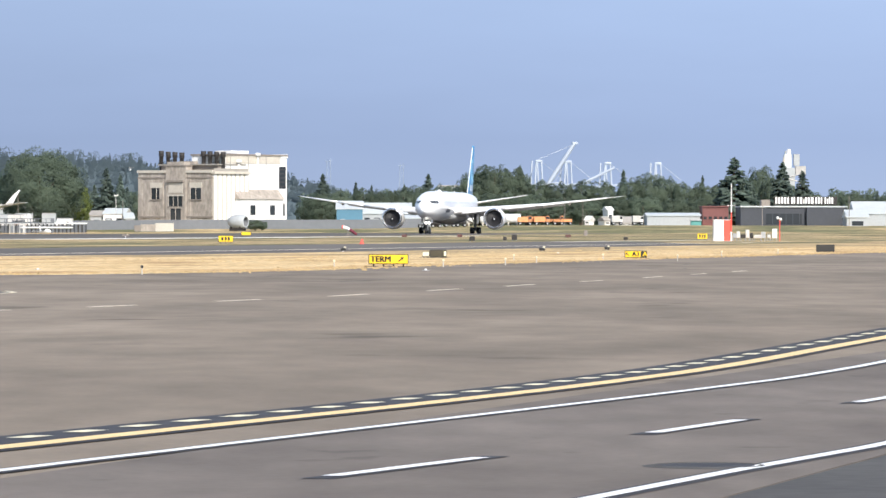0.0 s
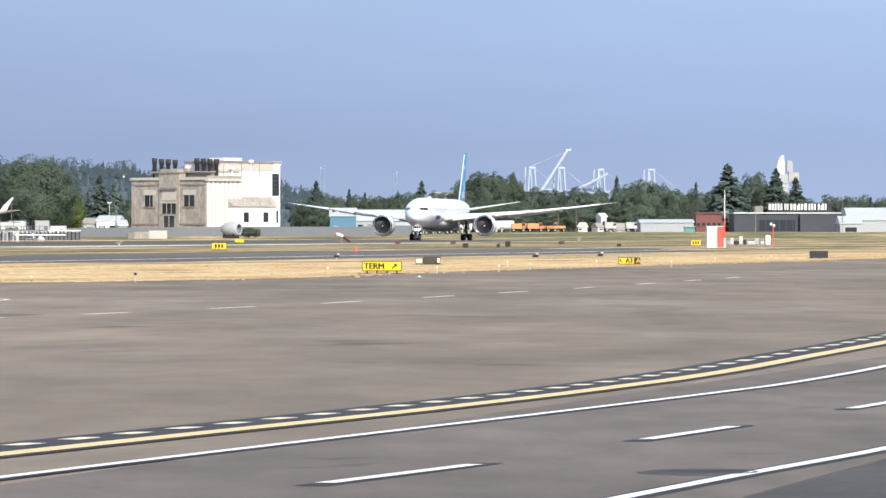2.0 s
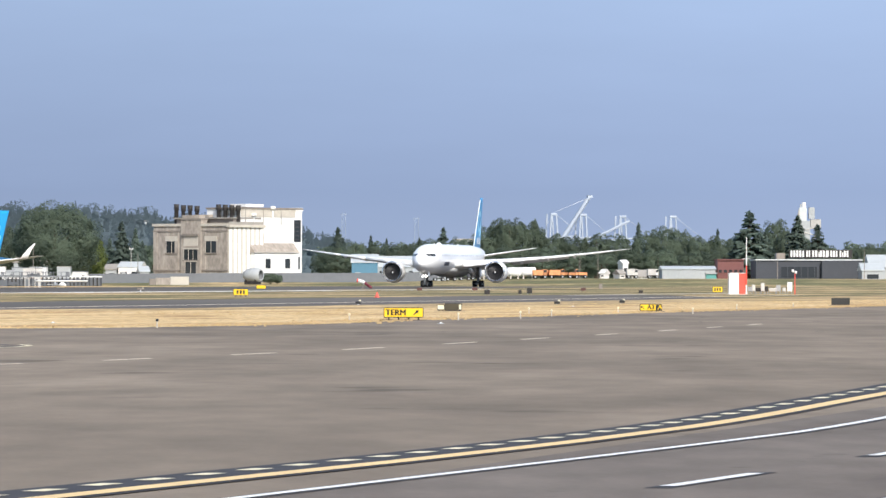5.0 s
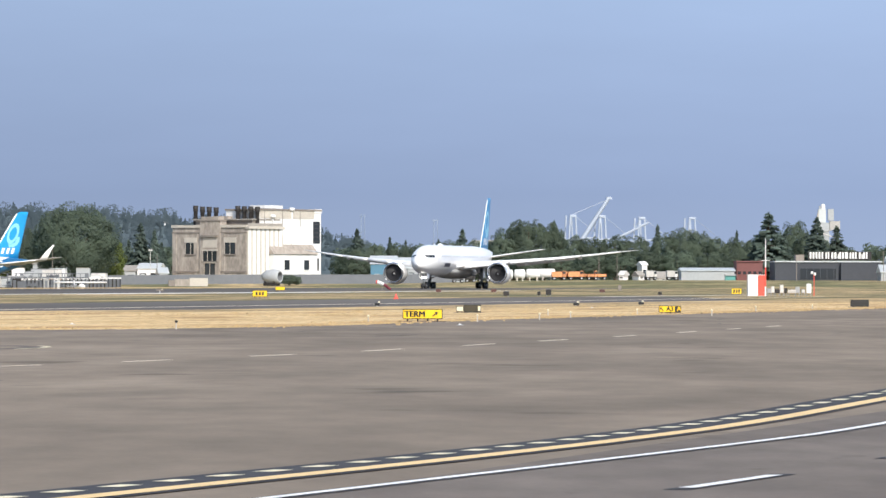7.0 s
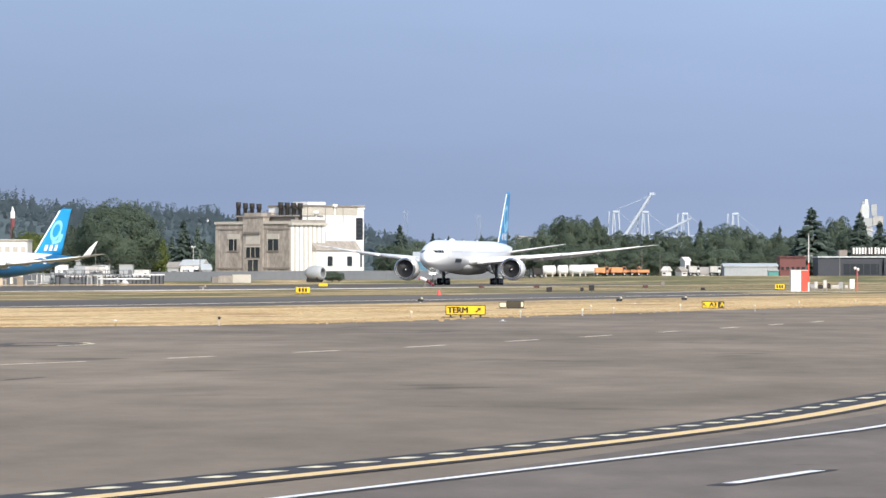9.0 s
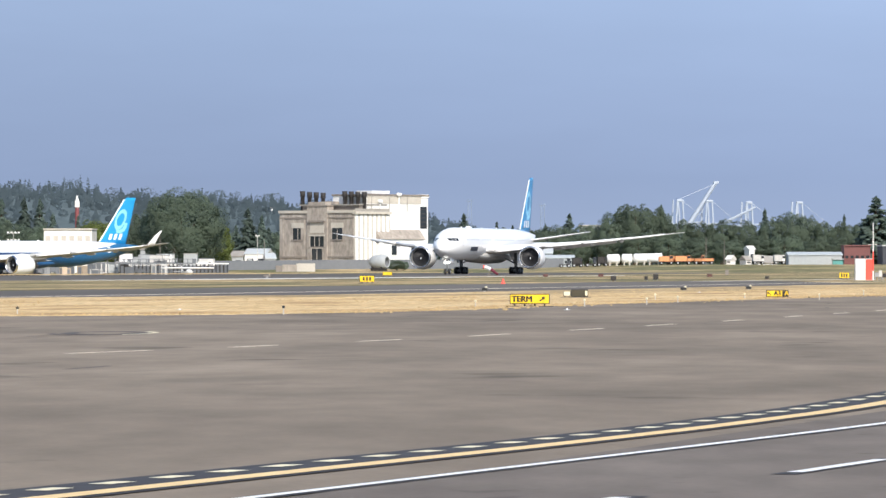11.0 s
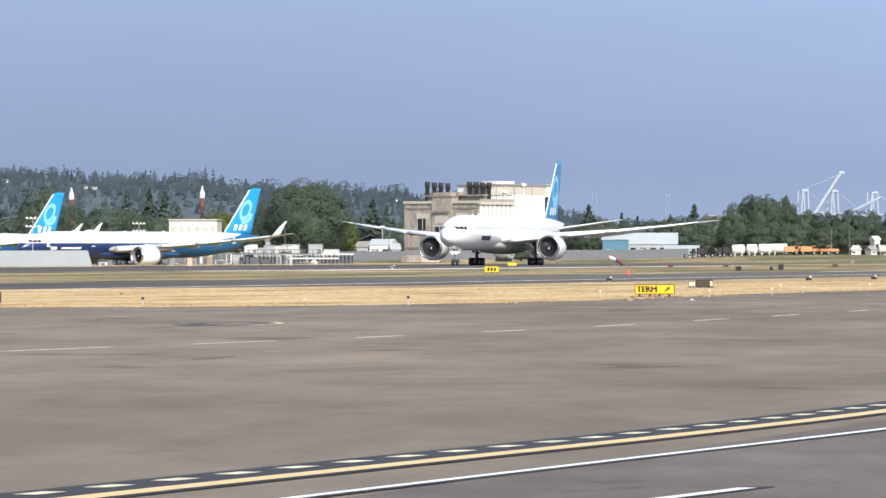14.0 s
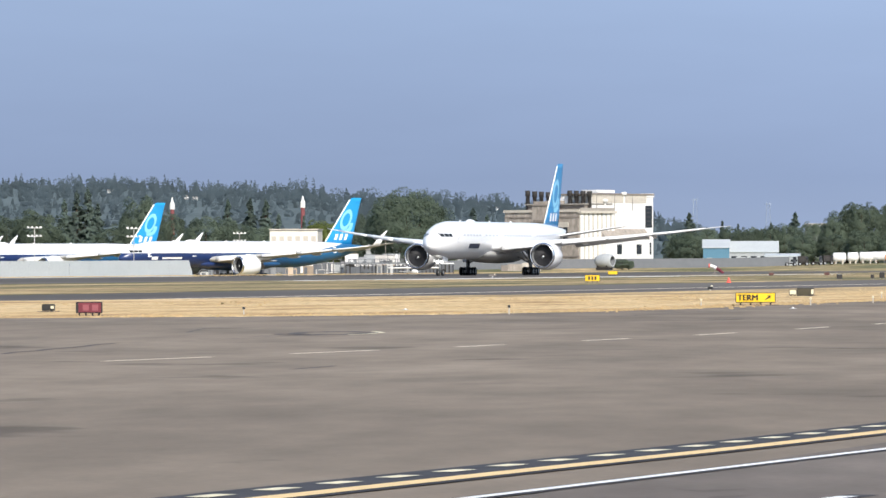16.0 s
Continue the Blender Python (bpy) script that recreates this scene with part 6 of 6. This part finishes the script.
def apron_clutter():
    rng = random.Random(3)
    # crates, carts and stands between the parked airliners
    for i in range(46):
        u = rng.uniform(-985, -615)
        d = rng.uniform(1240, 1390)
        x, y, _ = at(u, d)
        z = ground_z(x, y)
        w, h, l = rng.uniform(0.9, 3.4), rng.uniform(0.8, 3.0), rng.uniform(0.9, 2.4)
        m = rng.choice((M_CLUTTER, M_FENCE, M_TAN, M_CHARCOAL, M_STACK, M_STACK, M_FENCE, M_STRUT))
        c = thing("ground_cart", "boxy ground equipment cart on small wheels", "equipment cart", (x, y, z), rng.uniform(-30, 30), group="ground equipment")
        part("body", box(-w / 2, w / 2, -l / 2, l / 2, 0.4, 0.4 + h, 0.06), m, c)
        part("frame", box(-w / 2 - 0.1, w / 2 + 0.4, -l / 2 + 0.1, l / 2 - 0.1, 0.28, 0.42, 0.02), M_STACK, c)
        part("hatch", box(-w * 0.3, w * 0.25, -l / 2 - 0.02, -l / 2 + 0.02, 0.6, 0.3 + h * 0.9), M_FENCE, c)
        for sx in (-0.38, 0.38):
            for sy in (-0.4, 0.4):
                wheel(c, sx * w, sy * l, 0.2, 0.2, 0.14)
    # white stores stacked before the trees
    for i in range(20):
        u = -742 + i * 8.8 + rng.uniform(-2, 2)
        d = 1372 + rng.uniform(0, 16)
        x, y, _ = at(u, d)
        w, h = rng.uniform(1.8, 5.0), rng.uniform(1.8, 5.4)
        c = thing("store_box", "pale storage box before the trees", "storage box", (x, y, ground_z(x, y) - 0.05), rng.uniform(-12, 12), group="white stores")
        part("body", box(-w / 2, w / 2, 0, 2.6, 0, h, 0.06), rng.choice((M_WHITEWALL, M_WHITEWALL, M_CLUTTER, M_CLUTTER, M_GREYWALL)), c)
        part("lid", box(-w / 2 - 0.08, w / 2 + 0.08, -0.08, 2.68, h, h + 0.15), rng.choice((M_ROOF_L, M_ROOFGREY, M_FENCE)), c)
        part("door", box(-w * 0.3, w * 0.1, -0.04, 0.02, 0.15, min(2.4, h * 0.8)), M_GREYWALL, c)
        part("vent", box(w * 0.15, w * 0.38, -0.04, 0.02, h * 0.5, h * 0.75), M_FENCE, c)
    # steel work stands: decks on many posts
    for u, d, w in ((-700, 1300, 22), (-655, 1280, 18)):
        x, y, _ = at(u, d)
        z = ground_z(x, y)
        t = thing("work_stand", "grey steel work stand with posts and deck", "work stand", (x, y, z), 3, group="work stands")
        part("deck", box(-w / 2, w / 2, 0, 3, 3.4, 3.7), M_FENCE, t)
        part("lower_deck", box(-w / 2, w / 2, 0, 3, 1.4, 1.55), M_FENCE, t)
        n = int(w / 2.0)
        for i in range(n + 1):
            for yy in (0.1, 2.9):
                part("post", tube((-w / 2 + w * i / n, yy, -0.05), (-w / 2 + w * i / n, yy, 4.6), 0.08, seg=6), M_FENCE, t)
        part("rail", tube((-w / 2, 0.1, 4.6), (w / 2, 0.1, 4.6), 0.06, seg=6), M_FENCE, t)
    # small white high-wing aeroplane
    x, y, _ = at(-607, 1180)
    t = thing("light_aeroplane", "small white high-wing light aeroplane", "light aeroplane", (x, y, ground_z(x, y)), -90 + 20)
    part("fuselage", lathe([(3.6, 0.1), (3.2, 0.5), (1.6, 0.75), (-0.8, 0.7), (-4.6, 0.15)], True, 16), M_WHITEWALL, t, "", True, pose(0, 0, 1.45))
    part("wing", loft([airfoil(1.5, -0.5, y2, 2.45, 0.24) for y2 in (-6.2, 0, 6.2)]), M_WHITEWALL, t, "", True)
    part("tailplane", loft([airfoil(-3.9, -4.8, y2, 1.6, 0.1) for y2 in (-1.9, 0, 1.9)]), M_WHITEWALL, t, "", True)
    part("fin", flat_poly([(-3.6, 1.6), (-4.8, 1.6), (-5.0, 3.0), (-4.5, 3.0)], -0.05, 0.05), M_WHITEWALL, t)
    part("cabin_glazing", box(0.0, 1.5, -0.72, 0.72, 1.6, 2.2, 0.1), M_GLASS, t)
    for wx, wy in ((2.6, 0), (-0.2, 1.2), (-0.2, -1.2)):
        wheel(t, wx, wy, 0.28, 0.28, 0.18)
        part("gear_leg", tube((wx, wy, 0.3), (wx, wy * 0.4, 1.2), 0.05, seg=6), M_STRUT, t)
    # white nacelle shell on a cradle near the fence
    x, y, _ = at(-267, 1400)
    t = thing("engine_shell", "white engine shell on a cradle near the fence", "engine shell", (x, y, ground_z(x, y)), -90 + 62)
    part("shell", lathe([(2.6, 1.3), (2.75, 1.5), (2.2, 1.85), (0.8, 2.05), (-1.4, 1.8), (-2.6, 1.1), (-3.1, 0.2)], True, 24), M_GREYWALL, t, "", True, pose(0, 0, 2.5))
    part("inner_wall", lathe([(2.6, 1.3), (1.4, 1.25), (1.35, 0.05)], True, 24), M_FENCE, t, "", True, pose(0, 0, 2.5))
    part("cradle", box(-2, 2, -1.2, 1.2, 0, 0.8, 0.05), M_STACK, t)
    for sx in (-1.5, 1.5):
        part("cradle_arm", box(sx - 0.15, sx + 0.15, -1.5, 1.5, 0.7, 1.3, 0.04), M_STACK, t)
    # dark slatted barrier with a white top rail
    x, y, _ = at(-535, 1290)
    t = thing("slatted_barrier", "dark slatted barrier with a pale top rail", "barrier", (x, y, ground_z(x, y) - 0.05), 2)
    part("backing", box(-24, 0, 0.5, 0.6, 0.2, 2.9), M_FENCE, t)
    for i in range(25):
        part("post", box(-i * 0.98 - 0.16, -i * 0.98 + 0.16, 0, 0.4, 0, 3.3, 0.03), M_STACK if i % 3 else M_CHARCOAL, t)
    part("top_rail", box(-24.3, 0.3, -0.1, 0.5, 3.3, 3.6, 0.03), M_WHITEWALL, t)
    # white storage tanks
    for u, w in ((148, 20), (172, 16), (196, 22), (220, 26)):
        x, y, _ = at(u, 1440)
        t = thing("storage_tank", "white horizontal storage tank on saddles", "storage tank", (x, y, ground_z(x, y)), 0, group="storage tanks")
        l = w * 0.16 * 0.5
        part("shell", lathe([(-l - 0.35, 0.2), (-l - 0.2, 1.0), (-l, 1.35), (l, 1.35), (l + 0.2, 1.0), (l + 0.35, 0.2)], True, 20, True), M_WHITEWALL, t, "", True, pose(0, 0, 1.9))
        for s in (-0.6, 0.6):
            part("saddle", box(s * l - 0.2, s * l + 0.2, -1.0, 1.0, 0, 0.95), M_CONC_L, t)
    # orange equipment along the fence
    for u, s, k in ((241, 0.72, 0), (256, 0.6, 1), (271, 0.8, 0), (288, 0.62, 1), (300, 0.5, 0), (314, 0.62, 1)):
        truck(u, 1436 + 3 * k, s * 0.9, M_ORANGE, "orange works truck parked in the dry grass", 180 * k + 4, True, 1.7 + 0.7 * ((u % 3) == 1))
    for u, s, m in ((404, 0.5, M_CLUTTER), (441, 0.5, M_CLUTTER), (62, 0.5, M_CHARCOAL), (84, 0.45, M_STACK), (108, 0.5, M_CHARCOAL), (128, 0.45, M_STACK)):
        truck(u, 1430, s, m, "parked works vehicle by the perimeter fence", 6, m is not M_CHARCOAL)
    # pale rubble-like crates in front of the power station
    for u, w, h, m in ((-412, 8, 2.0, M_CONC), (-396, 5, 2.3, M_CONC_L), (-430, 6, 1.7, M_CONC_D)):
        x, y, _ = at(u, 1395)
        t = thing("site_container", "pale site container before the power station", "container", (x, y, ground_z(x, y) - 0.1), 5)
        part("body", box(-w / 2, w / 2, 0, 3, 0, h, 0.05), m, t)
        part("door", box(-w * 0.3, -w * 0.1, -0.03, 0.02, 0.1, h * 0.85), m, t)


def grass_tufts():
    """Dry tufts over the verge by the apron, thicker along its edges."""
    rng = np.random.default_rng(31)
    pts, sizes = [], []

    def scatter(line, n, spread, per, tall):
        line = np.array(line)
        seg = np.linalg.norm(np.diff(line, axis=0), axis=1)
        run = np.concatenate([[0], np.cumsum(seg)])
        for _ in range(n):
            s = rng.uniform(0, run[-1])
            c = np.array([np.interp(s, run, line[:, 0]), np.interp(s, run, line[:, 1])]) + rng.normal(size=2) * spread
            k = rng.uniform(0.4, 1.0)
            q = rng.normal(size=(per, 2)) * np.array([1.3, 0.3]) * k
            z = rng.uniform(0.02, tall * k, per)
            pts.append(np.column_stack([c[0] + q[:, 0], c[1] + q[:, 1], z + 0.0]))
            sizes.append(rng.uniform(0.03, 0.08, per))
    front = [field(p, 58.2)[:2] for p in (420, 360, 260, 222)] + [(-2.6, 207.5), (-6.0, 197.5), (-11.0, 188.5), (-18, 183), (-27, 180), (-45, 177.5), (-60, 176.5)]
    scatter(front, 220, 0.6, 14, 0.05)
    middle = [(-50, 205), field(240, 78)[:2], field(300, 74)[:2], field(420, 74)[:2]]
    scatter(middle, 90, 7.0, 14, 0.05)
    p = np.concatenate(pts)
    ob = new("grass_tufts", quads("grass_tufts", p, np.concatenate(sizes), mat("brown_seeding_grass", (0.56, 0.41, 0.22), 0.95, 0.3, 0.3, spec=0.1, thin=0.5), np.zeros_like(p) + np.array([0, -0.6, 0.6]), 32))
    tagged(ob, "brown dry grass tufts scattered over the straw verge", "grass", kind="stuff")


parked_airliners()
grass_tufts()
far_hill()
plant_trees()
far_buildings()
cranes()
fences()
signs()
windsock()
navaid()
lamp_poles()
apron_clutter()


def motions():
    """The taxiing airliner: main-gear position and heading."""
    rows = [
        (0.0, 13.13, 1085.1, 8.94), (0.5, 13.03, 1084.2, 8.99), (1.0, 12.94, 1083.3, 9.04), (1.5, 12.75, 1082.2, 9.15), (2.0, 12.53, 1080.9, 9.35),
        (2.5, 12.29, 1079.4, 9.53), (3.0, 12.01, 1077.8, 9.72), (3.5, 11.67, 1075.9, 9.92), (4.0, 11.27, 1073.8, 10.15), (6.5, 7.93, 1056.9, 11.45),
        (7.0, 6.85, 1051.5, 11.78), (7.5, 5.64, 1045.7, 12.09), (8.0, 4.27, 1039.4, 12.42), (8.5, 2.68, 1032.6, 12.72), (11.0, -8.00, 987.7, 13.42),
        (11.5, -10.65, 976.3, 13.52), (12.0, -13.49, 964.5, 13.64), (12.5, -16.53, 952.1, 13.76), (13.0, -19.70, 939.1, 13.91), (13.5, -23.00, 925.6, 14.08),
        (14.0, -26.57, 911.4, 14.26), (14.5, -30.45, 896.4, 14.39), (15.0, -34.37, 880.9, 14.47), (15.5, -38.48, 865.0, 14.49), (16.0, -42.71, 848.8, 14.39),
    ]
    walk(jet, [(t, heading(x, y, 0.0, a)) for t, x, y, a in rows])


motions()
